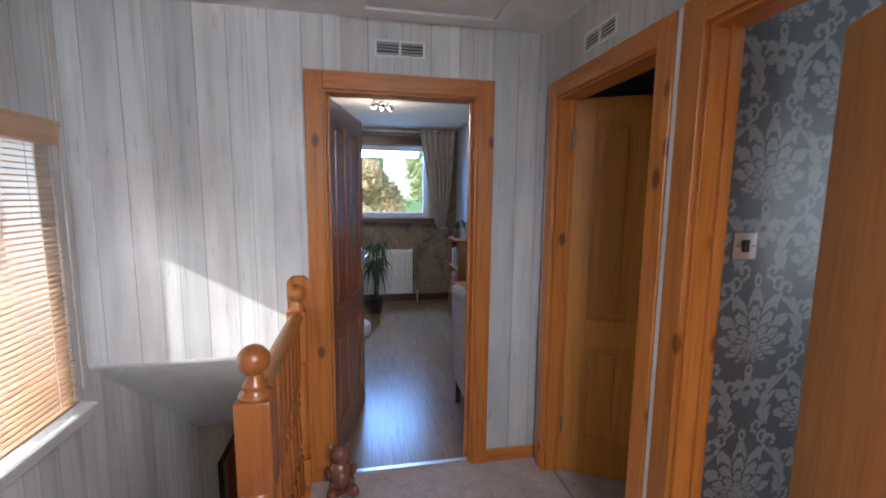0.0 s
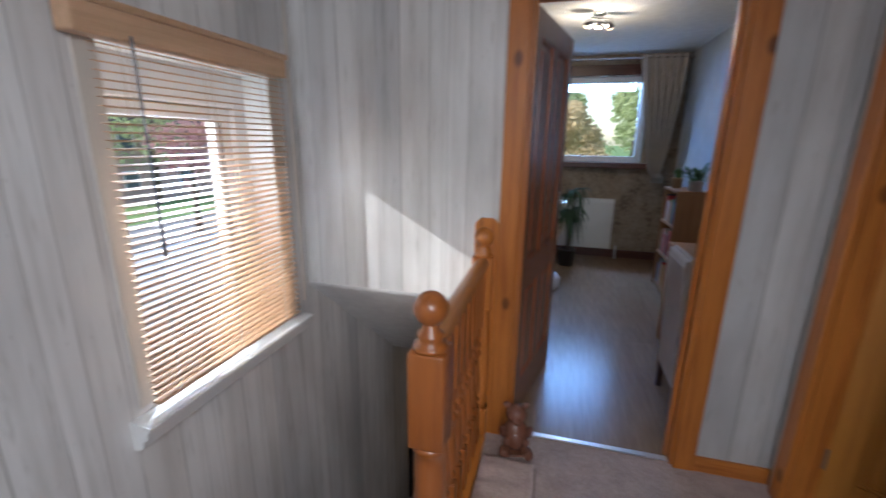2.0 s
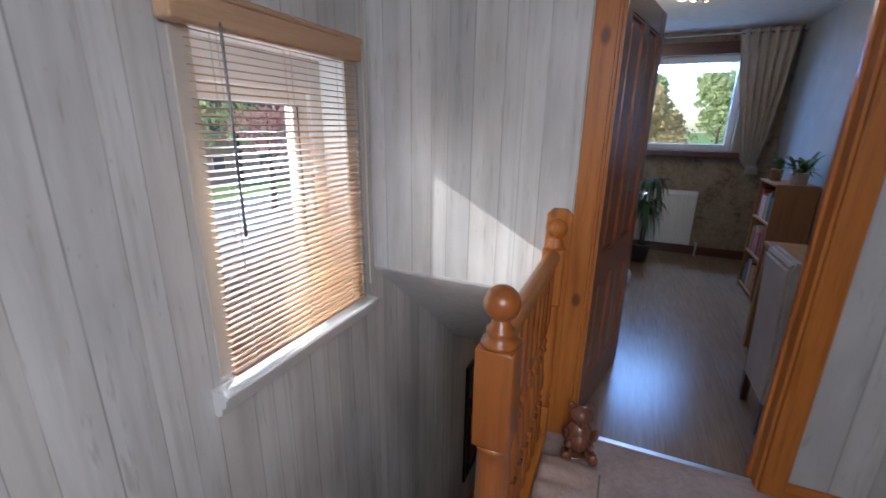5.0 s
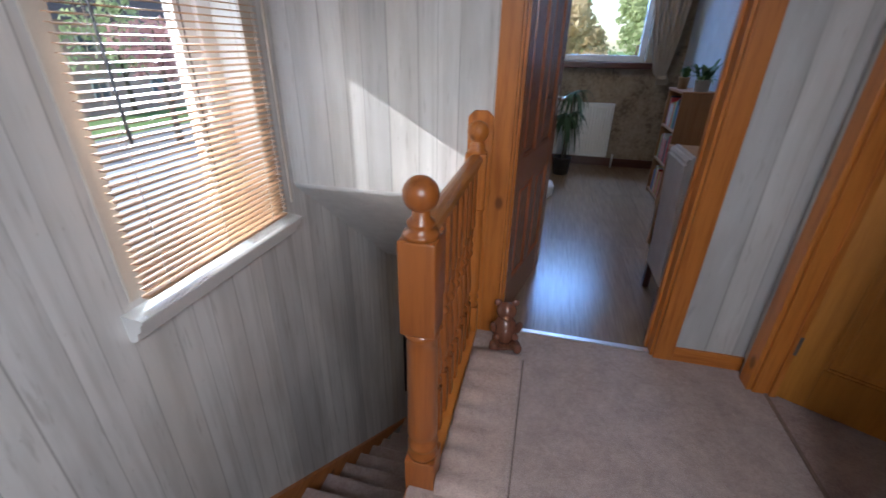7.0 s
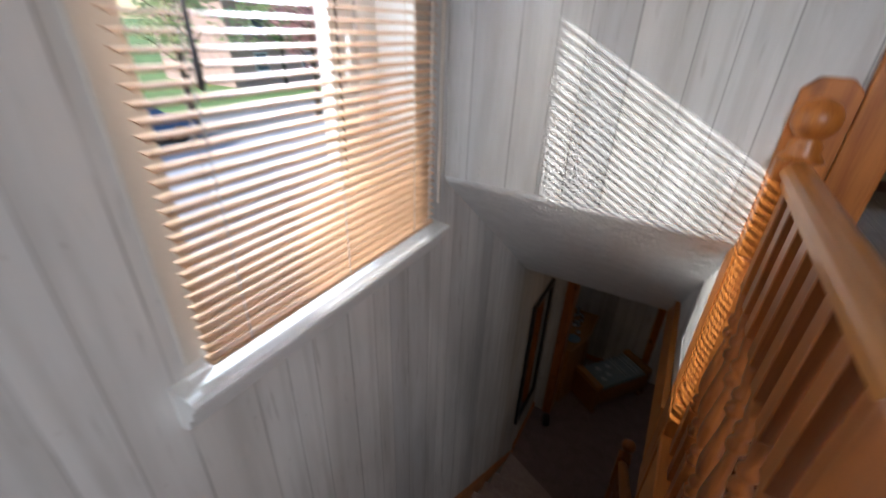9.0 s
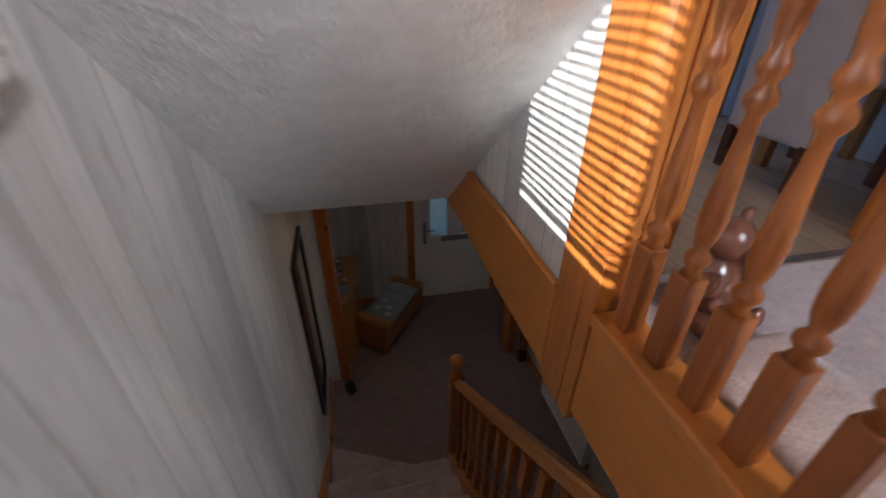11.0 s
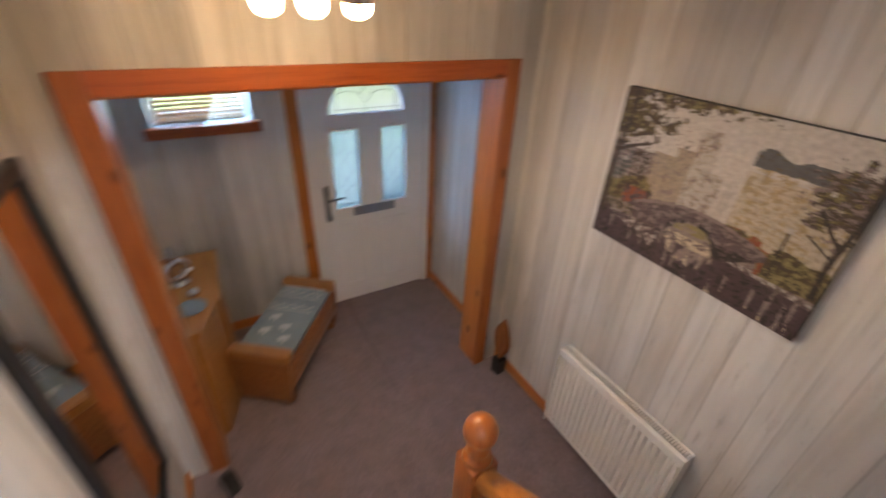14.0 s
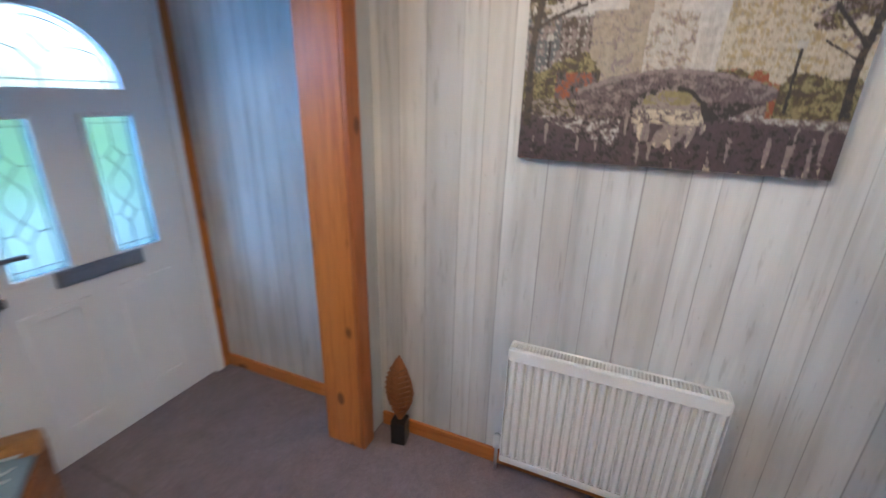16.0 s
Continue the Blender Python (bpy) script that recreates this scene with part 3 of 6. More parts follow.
# office
wall("wall_office_far", 1, 3.77, 4.02, 0.0, 2.7, 0.0, 2.5, [(0.92, 2.20, 1.20, 2.20)], OFFICE_PAPER, "office window wall with faded floral paper")
wall("wall_office_right", 0, 2.60, 2.70, 0.10, 3.77, 0.0, 2.5, [], OFFICE_SIDE, "grey painted office side wall")
wall("wall_office_left", 0, 0.90, 0.98, 1.24, 3.77, 0.0, 2.5, [], OFFICE_PAPER, "office side wall with faded floral paper")
wall("wall_office_near", 1, 0.102, 0.11, 1.0, 2.6, 0.0, 2.43, [(1.07, 1.855, 0.0, 2.01)], OFFICE_PAPER, "office side of the landing wall")
# rooms off the landing
wall("wall_bedroom_partition", 1, -1.03, -0.96, 2.33, 4.6, 0.0, 2.5, [], DAMASK, "slate damask wallpaper with pale medallions")
wall("wall_bedroom_end", 0, 4.5, 4.6, -3.1, -1.03, 0.0, 2.5, [], DAMASK, "slate damask wallpaper with pale medallions")
wall("wall_bedroom_back", 1, -3.2, -3.1, 2.33, 4.6, 0.0, 2.5, [], DAMASK, "slate damask wallpaper with pale medallions")
wall("wall_bathroom_end", 0, 3.8, 3.9, -0.96, 0.9, 0.0, 2.5, [], GREY_ROOM, "blue-grey bathroom wall")
wall("wall_bathroom_side", 1, 0.0, 0.09, 2.33, 3.8, 0.0, 2.5, [], GREY_ROOM, "blue-grey bathroom wall")
wall("wall_bathroom_partition", 1, -0.955, -0.93, 2.33, 3.8, 0.0, 2.5, [], GREY_ROOM, "blue-grey bathroom wall")
# hall
wall("wall_hall_right", 0, 2.02, 2.30, -1.2, 2.36, F0, HC, [], PAPER_Y, "hall wall papered with pale whitewashed planks")
wall("wall_porch_right", 0, 2.06, 2.30, 2.36, 3.9, F0, HC, [], PAPER_Y, "porch wall papered with pale planks")
wall("wall_arch", 1, 2.29, 2.465, 0.0, 2.06, F0, HC, [(0.18, 1.84, F0, -0.70)], PAPER_X, "wall with a wide framed opening to the porch")
wall("wall_front", 1, 3.43, 3.72, 0.0, 2.06, F0, HC, [(1.07, 2.0, F0, -0.62), (0.23, 0.77, -1.10, -0.50)], PAPER_X, "front wall papered with grey planks")
wall("wall_hall_back", 1, -1.3, -1.2, 0.90, 2.30, F0, HC, [], PAPER_X, "hall back wall papered with pale planks")


def slab(name, items, material, label, category):
    return tagged(part(name, boxes(*items), material), label, category, kind="structure")


slab("floor_landing", [(0.905, -1.88, -0.06, 2.24, 0.02, 0.0), (0.0, -3.1, -0.06, 2.24, -1.88, 0.0)], CARPET, "beige pile carpet on the landing", "floor")
slab("floor_office", [(0.98, 0.02, -0.06, 2.6, 3.77, 0.0)], laminate("office_laminate"), "brown laminate floor with a soft sheen", "floor")
slab("floor_rooms", [(2.24, -3.1, -0.06, 4.6, 0.0, -0.003)], CARPET, "beige carpet in the rooms off the landing", "floor")
slab("floor_hall", [(0.0, -1.2, F0 - 0.1, 2.3, 3.72, F0)], HALL_CARPET, "mauve-brown carpet in the hall and porch", "floor")
slab("ceiling_landing", [(0.0, -3.1, ZC, 2.225, 0.0, 2.5)], CEILING, "white landing ceiling", "ceiling")
slab("ceiling_office", [(0.98, 0.10, ZO, 2.6, 3.77, 2.5)], SOFFIT, "white textured office ceiling", "ceiling")
slab("ceiling_rooms", [(2.33, -3.1, 2.4, 4.6, 0.0, 2.5)], CEILING, "white ceiling of the side rooms", "ceiling")
slab("ceiling_hall", [(0.96, -1.2, HC, 2.3, 1.24, -0.065), (0.0, 1.24, HC, 2.3, 3.72, -0.065)], CEILING, "white hall ceiling", "ceiling")
slab("roof", [(-0.3, -3.3, 2.51, 4.7, 4.1, 2.6)], OUT_ROOF, "dark roof deck over the house", "roof")

# ceiling hatch
h = thing("ceiling_hatch", "white painted loft hatch in the landing ceiling", "hatch", kind="structure")
part("frame", boxes((1.20, -0.95, 2.318, 1.28, -0.06, 2.336), (1.88, -0.95, 2.318, 1.96, -0.06, 2.336), (1.28, -0.14, 2.318, 1.88, -0.06, 2.336), (1.28, -0.95, 2.318, 1.88, -0.87, 2.336), bevel=0.003), WHITE, h)
part("panel", boxes((1.29, -0.86, 2.326, 1.87, -0.15, 2.337), bevel=0.002), CEILING, h)


# eaves over the stair window
slab("eaves", [(-0.60, -3.3, 1.98, -0.30, 4.1, 2.0), (-0.62, -3.3, 1.96, -0.60, 4.1, 2.14)], WHITE, "white painted eaves board and soffit", "eaves")

# ---- stairs ----
def nosing(bm, x0, x1, y_front, y_back, top, thick=0.045):
    """A carpeted tread with a rounded nose and its riser below."""
    pts = [(y_back, top), (y_back, top - RISE - 0.02), (y_front - 0.02, top - RISE - 0.02), (y_front - 0.02, top - thick)]
    for i in range(6):
        a = -math.pi / 2 + math.pi * i / 5
        pts.append((y_front - 0.004 + 0.02 * math.cos(a), top - 0.022 + 0.022 * math.sin(a)))
    return prism(bm, pts, 0, x0, x1)


stairs = thing("staircase", "carpeted straight staircase with winders at its top", "staircase", kind="structure")
for k in range(2, 11):
    y = 1.045 - GOING * (k - 2)
    part("step", nosing(bmesh.new(), 0.03, 0.885, y, y - GOING - 0.03, F0 + RISE * k), STAIR_CARPET, stairs)


def wedge(corners, top, depth, name):
    bm = bmesh.new()
    prism(bm, corners, 2, top - depth, top)
    es = [e for e in bm.edges if all(abs(v.co.z - top) < 1e-5 for v in e.verts)]
    bmesh.ops.bevel(bm, geom=es, offset=0.014, segments=3, affect="EDGES")
    return part(name, bm, STAIR_CARPET, stairs)


wedge([(0.03, 1.02), (0.885, 1.02), (0.80, 1.10), (0.03, 1.46)], F0 + RISE, RISE, "step")
NW = Vector((0.90, -0.90))
fan = []
for k, deg in ((11, 183), (12, 213), (13, 243), (14, 270)):
    a = radians(deg)
    d = Vector((math.cos(a), math.sin(a)))
    s = min((0.03 - NW.x) / d.x if d.x < -1e-6 else 9, (-1.88 - NW.y) / d.y if d.y < -1e-6 else 9)
    fan.append(NW + d * s)
wedge([tuple(NW), tuple(fan[0]), tuple(fan[1])], F0 + RISE * 11, 0.3, "winder")
wedge([tuple(NW), tuple(fan[1]), (0.03, -1.88), tuple(fan[2])], F0 + RISE * 12, 0.3, "winder")
wedge([tuple(NW), tuple(fan[2]), tuple(fan[3])], F0 + RISE * 13, 0.3, "winder")
# wall string and outer string
SL = RISE / GOING


def string_board(x0, x1, ya, yb, up, down, material, name):
    def z(y):
        return F0 + RISE * 2 + (1.045 - y) * SL
    bm = bmesh.new()
    prism(bm, [(ya, z(ya) + up), (yb, max(F0, z(yb) + up)), (yb, max(F0 - 0.0, z(yb) - down)), (ya, z(ya) - down)], 0, x0, x1)
    return part(name, bm, material, stairs)


string_board(0.0, 0.028, -0.90, 1.62, 0.07, 0.30, PINE_Y, "wall_string")
string_board(0.888, 0.925, -0.86, 1.06, 0.06, 0.26, PINE_Y, "outer_string")
bm = bmesh.new()
prism(bm, [(0.98, F0), (0.98, -2.60), (-0.86, -1.12), (-1.2, -1.12), (-1.2, F0)], 0, 0.892, 0.922)
tagged(part("wall_under_stairs", bm, PAPER_Y), "plank-papered panel under the stairs", "wall", kind="structure")

# ---- apron boards under the landing edge ----
apron = thing("landing_apron", "varnished pine boards facing the landing edge", "trim", kind="structure")
part("board", boxes((0.898, -1.86, -0.305, 0.905, -0.925, -0.012), bevel=0.002), APRON, apron)
part("board", boxes((0.895, -0.84, -0.305, 0.905, -0.066, -0.012), bevel=0.002), APRON, apron)
bm = bmesh.new()
prism(bm, [(0.096, -0.31), (1.235, -0.31), (1.235, -0.29), (0.93, -0.035), (0.096, -0.035)], 0, 0.888, 0.904)
part("board", bm, APRON, apron)
part("cap", boxes((0.885, -0.84, -0.012, 0.985, -0.066, 0.022), bevel=0.006), APRON, apron)
part("cap", boxes((0.880, 0.096, -0.036, 0.904, 0.94, -0.018), bevel=0.004), APRON, apron)
part("underside", boxes((0.905, -1.2, -0.306, 0.96, 1.235, -0.296)), APRON, apron)


# ---- balustrades ----
def ball_newel(parent, x, y, z0, zfloor, ztop, half=0.0455, name="newel_post"):
    """Square-cut post with a turned shaft, a square block and a ball."""
    n0 = part(name, bmesh.new(), OAK, parent)
    bm = bmesh.new()
    h = half
    box(bm, x - h, y - h, z0, x + h, y + h, zfloor + 0.12, bevel=0.004)
    zb0, zb1 = ztop - 0.44, ztop - 0.155
    prof = [(h * 0.98, zfloor + 0.12), (h * 0.98, zfloor + 0.135), (h * 0.78, zfloor + 0.15), (h * 0.99, zfloor + 0.165), (h * 0.99, zfloor + 0.18), (h * 0.76, zfloor + 0.195), (h * 0.98, zfloor + 0.22),
            (h * 0.96, zfloor + 0.26), (h * 0.9, zb0 - 0.06), (h * 0.86, zb0 - 0.03), (h * 1.0, zb0 - 0.02), (h * 1.0, zb0)]
    lathe(bm, prof, 20, (x, y))
    box(bm, x - h, y - h, zb0, x + h, y + h, zb1, bevel=0.006)
    r = 0.046
    zc = ztop - r
    prof = [(h * 1.0, zb1), (h * 0.92, zb1 + 0.012), (h * 0.62, zb1 + 0.02), (h * 0.72, zb1 + 0.032), (h * 0.72, zb1 + 0.04), (h * 0.48, zb1 + 0.052), (h * 0.46, zc - r * 0.9)]
    prof += [(r * math.cos(a), zc + r * math.sin(a)) for a in [radians(d) for d in range(-62, 90, 13)]] + [(0.004, ztop)]
    lathe(bm, prof, 24, (x, y))
    bm.to_mesh(n0.data)
    bm.free()
    for poly in n0.data.polygons:
        poly.use_smooth = abs(poly.normal.z) < 0.995 and len(poly.vertices) == 4
    return n0


def half_newel(parent, x, y, z0, zfloor, ztop):
    n0 = part("wall_newel", bmesh.new(), PINE, parent, "square wall newel with a turned face")
    bm = bmesh.new()
    h = 0.046
    c = 0.026
    prism(bm, [(x - h, z0), (x + 0.0615, z0), (x + 0.0615, ztop - c), (x + 0.0615 - c, ztop), (x - h + c, ztop), (x - h, ztop - c)], 1, y + 0.002, y + 0.112)
    bmesh.ops.bevel(bm, geom=bm.edges[:], offset=0.003, segments=2, affect="EDGES")
    box(bm, x - h, y - h, z0, x + h, y + 0.003, zfloor + 0.16, bevel=0.004)
    zb0, zb1 = ztop - 0.42, ztop - 0.17
    prof = [(h * 0.98, zfloor + 0.16), (h * 0.75, zfloor + 0.18), (h * 0.99, zfloor + 0.2), (h * 0.76, zfloor + 0.225), (h * 0.98, zfloor + 0.25), (h * 0.9, zb0 - 0.05), (h * 0.84, zb0 - 0.03), (h, zb0 - 0.015), (h, zb0)]
    lathe(bm, prof, 20, (x, y))
    box(bm, x - h, y - h, zb0, x + h, y + 0.003, zb1, bevel=0.005)
    r, zc = 0.046, ztop - 0.085
    prof = [(h, zb1), (h * 0.7, zb1 + 0.015), (h * 0.72, zb1 + 0.03), (h * 0.5, zb1 + 0.045)] + [(r * math.cos(a), zc + r * math.sin(a)) for a in [radians(d) for d in range(-60, 90, 15)]] + [(0.004, zc + r)]
    lathe(bm, prof, 24, (x, y - 0.004))
    bm.to_mesh(n0.data)
    bm.free()
    for poly in n0.data.polygons:
        poly.use_smooth = len(poly.vertices) == 4 and abs(poly.normal.z) < 0.99 and poly.area < 0.002
    return n0


def spindle_mesh(height):
    """A turned baluster: square foot, vase, rings, slim shaft and square head."""
    bm = bmesh.new()
    s = 0.0205
    f = height / 0.86
    box(bm, -s, -s, 0, s, s, 0.20 * f, bevel=0.003)
    prof = [(0.017, 0.20), (0.012, 0.215), (0.018, 0.228), (0.018, 0.238), (0.011, 0.25), (0.0165, 0.275), (0.0185, 0.31), (0.0165, 0.35), (0.0125, 0.42), (0.0115, 0.455), (0.018, 0.468), (0.018, 0.48),
            (0.0115, 0.495), (0.0175, 0.508), (0.0175, 0.52), (0.012, 0.535), (0.0155, 0.56), (0.017, 0.59), (0.0175, 0.60)]
    lathe(bm, [(0.0095 + (r - 0.011) * 1.45, z * f) for r, z in prof], 14)
    box(bm, -s, -s, 0.60 * f, s, s, height, bevel=0.003)
    me = bpy.data.meshes.new("baluster")
    bm.to_mesh(me)
    bm.free()
    me.materials.append(OAK)
    for poly in me.polygons:
        poly.use_smooth = len(poly.vertices) == 4 and poly.area < 0.0006
    return me


def rail_outline(w, h, n=7):
    """Outline of a moulded handrail about its centre: flat below, rounded above."""
    pts = [(-w * 0.34, -h * 0.5), (-w * 0.34, -h * 0.2), (-w * 0.5, -h * 0.05)]
    for i in range(n + 1):
        a = math.pi * (1 - i / n)
        pts.append((w * 0.5 * math.cos(a), h * 0.02 + h * 0.48 * math.sin(a)))
    return pts + [(w * 0.5, -h * 0.05), (w * 0.34, -h * 0.2), (w * 0.34, -h * 0.5)]


def sweep(bm, outline, a, b):
    """A rail from a to b in the plane of one x, its section kept upright."""
    lo = [bm.verts.new((a[0] + u, a[1], a[2] + v)) for u, v in outline]
    hi = [bm.verts.new((b[0] + u, b[1], b[2] + v)) for u, v in outline]
    n = len(outline)
    bm.faces.new(lo)
    bm.faces.new(list(reversed(hi)))
    for i in range(n):
        bm.faces.new((lo[i], hi[i], hi[(i + 1) % n], lo[(i + 1) % n]))
    bmesh.ops.recalc_face_normals(bm, faces=bm.faces[:])
    return bm


BX = 0.935
upper = thing("landing_balustrade", "varnished turned-wood balustrade round the stairwell", "balustrade")
ball_newel(upper, BX + 0.006, -0.885, -0.34, 0.0, 1.07, 0.050)
half_newel(upper, BX, -0.018, -0.345, 0.0, 1.105)
part("handrail", sweep(bmesh.new(), rail_outline(0.064, 0.058), (BX, -0.842, 0.905), (BX, -0.06, 0.905)), OAK_Y, upper, "moulded handrail")
me = spindle_mesh(0.865)
for i in range(8):
    ob = new("baluster", me)
    ob.parent = upper
    ob.matrix_world = pose(BX, -0.785 + i * 0.095, 0.018)

lower = thing("stair_balustrade", "varnished turned-wood balustrade beside the lower stairs", "balustrade")
LX, LY = 0.925, 1.065
ball_newel(lower, LX, LY, F0 + 0.0, F0 + RISE * 0.9, -1.275, 0.042)
RA = (LX, LY - 0.035, -1.475)
RB = (LX, -0.30, -1.475 + (LY - 0.035 + 0.30) * SL)
part("handrail", sweep(bmesh.new(), rail_outline(0.062, 0.07), RA, RB), OAK_Y, lower, "moulded handrail")
me = spindle_mesh(0.70)
for i in range(10):
    y = LY - 0.13 - i * 0.118
    z = F0 + RISE * 2 + (1.045 - y) * SL + 0.06
    ob = new("baluster", me)
    ob.parent = lower
    ob.matrix_world = pose(LX, y, z - 0.02)


# ---- door frames and doors ----
def frame_trim(name, axis, face, out, lo, hi, z0, z1, depth, mat_up, mat_across, label, width=0.075, thick=0.02):
    """Architraves and lining round an opening lo..hi; face: the wall face, out: the side they stand on (+1 or -1), depth: wall thickness."""
    t = thing(name, label, "door frame", kind="structure")

    def b3(a0, u0, w0, a1, u1, w1):
        a0, a1 = min(a0, a1), max(a0, a1)
        return (a0, u0, w0, a1, u1, w1) if axis == 0 else (u0, a0, w0, u1, a1, w1)
    f1 = face + out * thick
    part("architrave", boxes(b3(face, lo - width + 0.012, z0, f1, lo + 0.012, z1 + width - 0.012), bevel=0.004), mat_up, t)
    part("architrave", boxes(b3(face, hi - 0.012, z0, f1, hi + width - 0.012, z1 + width - 0.012), bevel=0.004), mat_up, t)
    part("head_architrave", boxes(b3(face, lo + 0.012, z1 - 0.012, f1, hi - 0.012, z1 + width - 0.012), bevel=0.004), mat_across, t)
    back = face - out * depth
    part("lining", boxes(b3(face - out * 0.001, lo, z0, back, lo + 0.022, z1), b3(face - out * 0.06, lo + 0.022, z0, face - out * 0.09, lo + 0.034, z1 - 0.022), bevel=0.002), mat_up, t)
    part("lining", boxes(b3(face - out * 0.001, hi - 0.022, z0, back, hi, z1), b3(face - out * 0.06, hi - 0.034, z0, face - out * 0.09, hi - 0.022, z1 - 0.022), bevel=0.002), mat_up, t)
    part("head_lining", boxes(b3(face - out * 0.001, lo + 0.022, z1 - 0.022, back, hi - 0.022, z1), bevel=0.002), mat_across, t)
    return t


frame_trim("door_frame_1", 1, 0.0, -1, 1.07, 1.855, 0.0, 2.01, 0.11, PINE, PINE_X, "knotty varnished pine frame of the office doorway", 0.085)
frame_trim("door_frame_2", 0, 2.225, -1, -0.865, -0.125, 0.0, 2.005, 0.11, PINE, PINE_Y, "knotty varnished pine frame of the side room doorway", 0.08)
frame_trim("door_frame_3", 0, 2.225, -1, -1.80, -1.035, 0.0, 2.005, 0.11, PINE, PINE_Y, "knotty varnished pine frame of the bedroom doorway", 0.085)
tagged(part("trim_filler", boxes((2.2095, -0.959, 0.0, 2.2245, -0.939, 2.07), bevel=0.002), WHITE), "white painted filler strip between two pine door frames", "trim", kind="structure")


def panel_door(name, w, hgt, m, up, across, label, handle_mat=CHROME, flip=1):
    """Four-panel door hinged at its origin, running along +x of its own frame."""
    t = thing(name, label, "door", m, kind="structure")
    th, st = 0.04, 0.105
    z1, z2 = 0.72, 0.86                      # lock rail
    part("stile", boxes((0, 0, 0, st, th, hgt), bevel=0.003), up, t)
    part("stile", boxes((w - st, 0, 0, w, th, hgt), bevel=0.003), up, t)
    for a, b in ((0, 0.2), (z1, z2), (hgt - 0.11, hgt)):
        part("rail", boxes((st, 0.001, a, w - st, th - 0.001, b), bevel=0.002), across, t)
    for a, b in ((0.2, z1), (z2, hgt - 0.11)):
        part("muntin", boxes((w / 2 - 0.05, 0.001, a, w / 2 + 0.05, th - 0.001, b), bevel=0.002), up, t)
        for u0, u1 in ((st, w / 2 - 0.05), (w / 2 + 0.05, w - st)):
            bm = bmesh.new()
            box(bm, u0 - 0.001, 0.013, a - 0.001, u1 + 0.001, th - 0.013, b + 0.001)
            box(bm, u0 + 0.035, 0.006, a + 0.035, u1 - 0.035, th - 0.006, b - 0.035, bevel=0.0055)
            for y0, y1 in ((0.004, 0.0135), (th - 0.0135, th - 0.004)):
                box(bm, u0, y0, a, u0 + 0.012, y1, b, bevel=0.003)
                box(bm, u1 - 0.012, y0, a, u1, y1, b, bevel=0.003)
                box(bm, u0 + 0.012, y0, a, u1 - 0.012, y1, a + 0.012, bevel=0.003)
                box(bm, u0 + 0.012, y0, b - 0.012, u1 - 0.012, y1, b, bevel=0.003)
            part("panel", bm, up, t)
    hd = part("handle", bmesh.new(), handle_mat, t, "chrome lever handle")
    bm = bmesh.new()
    for y0, y1, yy in ((-0.008, 0.0, -0.045), (th, th + 0.008, th + 0.045)):
        box(bm, w - 0.085, y0, 0.99, w - 0.045, y1, 1.14, bevel=0.003)
        box(bm, w - 0.072, min(y0, yy), 1.075, w - 0.058, max(y1, yy), 1.089, bevel=0.004)
        box(bm, w - 0.17, yy - 0.007, 1.074, w - 0.056, yy + 0.007, 1.09, bevel=0.005)
    bm.to_mesh(hd.data)
    bm.free()
    for z in (0.22, hgt - 0.24):
        part("hinge", boxes((-0.006, -0.004, z, 0.012, 0.012, z + 0.09), bevel=0.002), PEWTER, t, "dark metal hinge")
    return t


panel_door("door_1", 0.735, 1.975, pose(1.098, 0.085, 0.012, 0, 0, 77), DARKDOOR, DARKDOOR_X, "glossy red-brown panelled door standing open into the office")
panel_door("door_2", 0.69, 1.975, pose(2.30, -0.155, 0.012, 0, 0, -28), YELLOWPINE, YELLOWPINE, "yellow pine panelled door standing half open")
d3 = thing("door_3", "plain flush pine door standing ajar", "door", pose(2.30, -1.775, 0.012, 0, 0, 62), kind="structure")
part("leaf", boxes((0, 0, 0, 0.72, 0.04, 1.975), bevel=0.003), FLUSH, d3)
for z in (0.22, 1.74):
    part("hinge", boxes((-0.006, -0.004, z, 0.012, 0.012, z + 0.09), bevel=0.002), PEWTER, d3, "dark metal hinge")

# skirtings
sk = thing("skirting", "varnished pine skirting boards", "skirting", kind="structure")
part("board", boxes((1.922, -0.016, 0, 2.224, 0.0, 0.075), bevel=0.004), PINE_X, sk)
part("board", boxes((0.985, 3.752, 0, 2.6, 3.77, 0.10), bevel=0.004), DARKTRIM, sk)
part("board", boxes((2.003, 0.92, F0, 2.02, 2.28, F0 + 0.075), bevel=0.004), PINE_Y, sk)
part("board", boxes((2.043, 2.476, F0, 2.06, 3.40, F0 + 0.075), bevel=0.004), PINE_Y, sk)
part("board", boxes((0.0, 1.63, F0, 0.017, 2.28, F0 + 0.075), bevel=0.004), PINE_Y, sk)
part("board", boxes((0.02, 3.412, F0, 1.0, 3.43, F0 + 0.075), bevel=0.004), PINE_X, sk)
tagged(part("threshold_strip", boxes((1.092, 0.015, 0.0, 1.833, 0.045, 0.008), bevel=0.003), STEEL), "aluminium strip between carpet and laminate", "threshold", kind="structure")

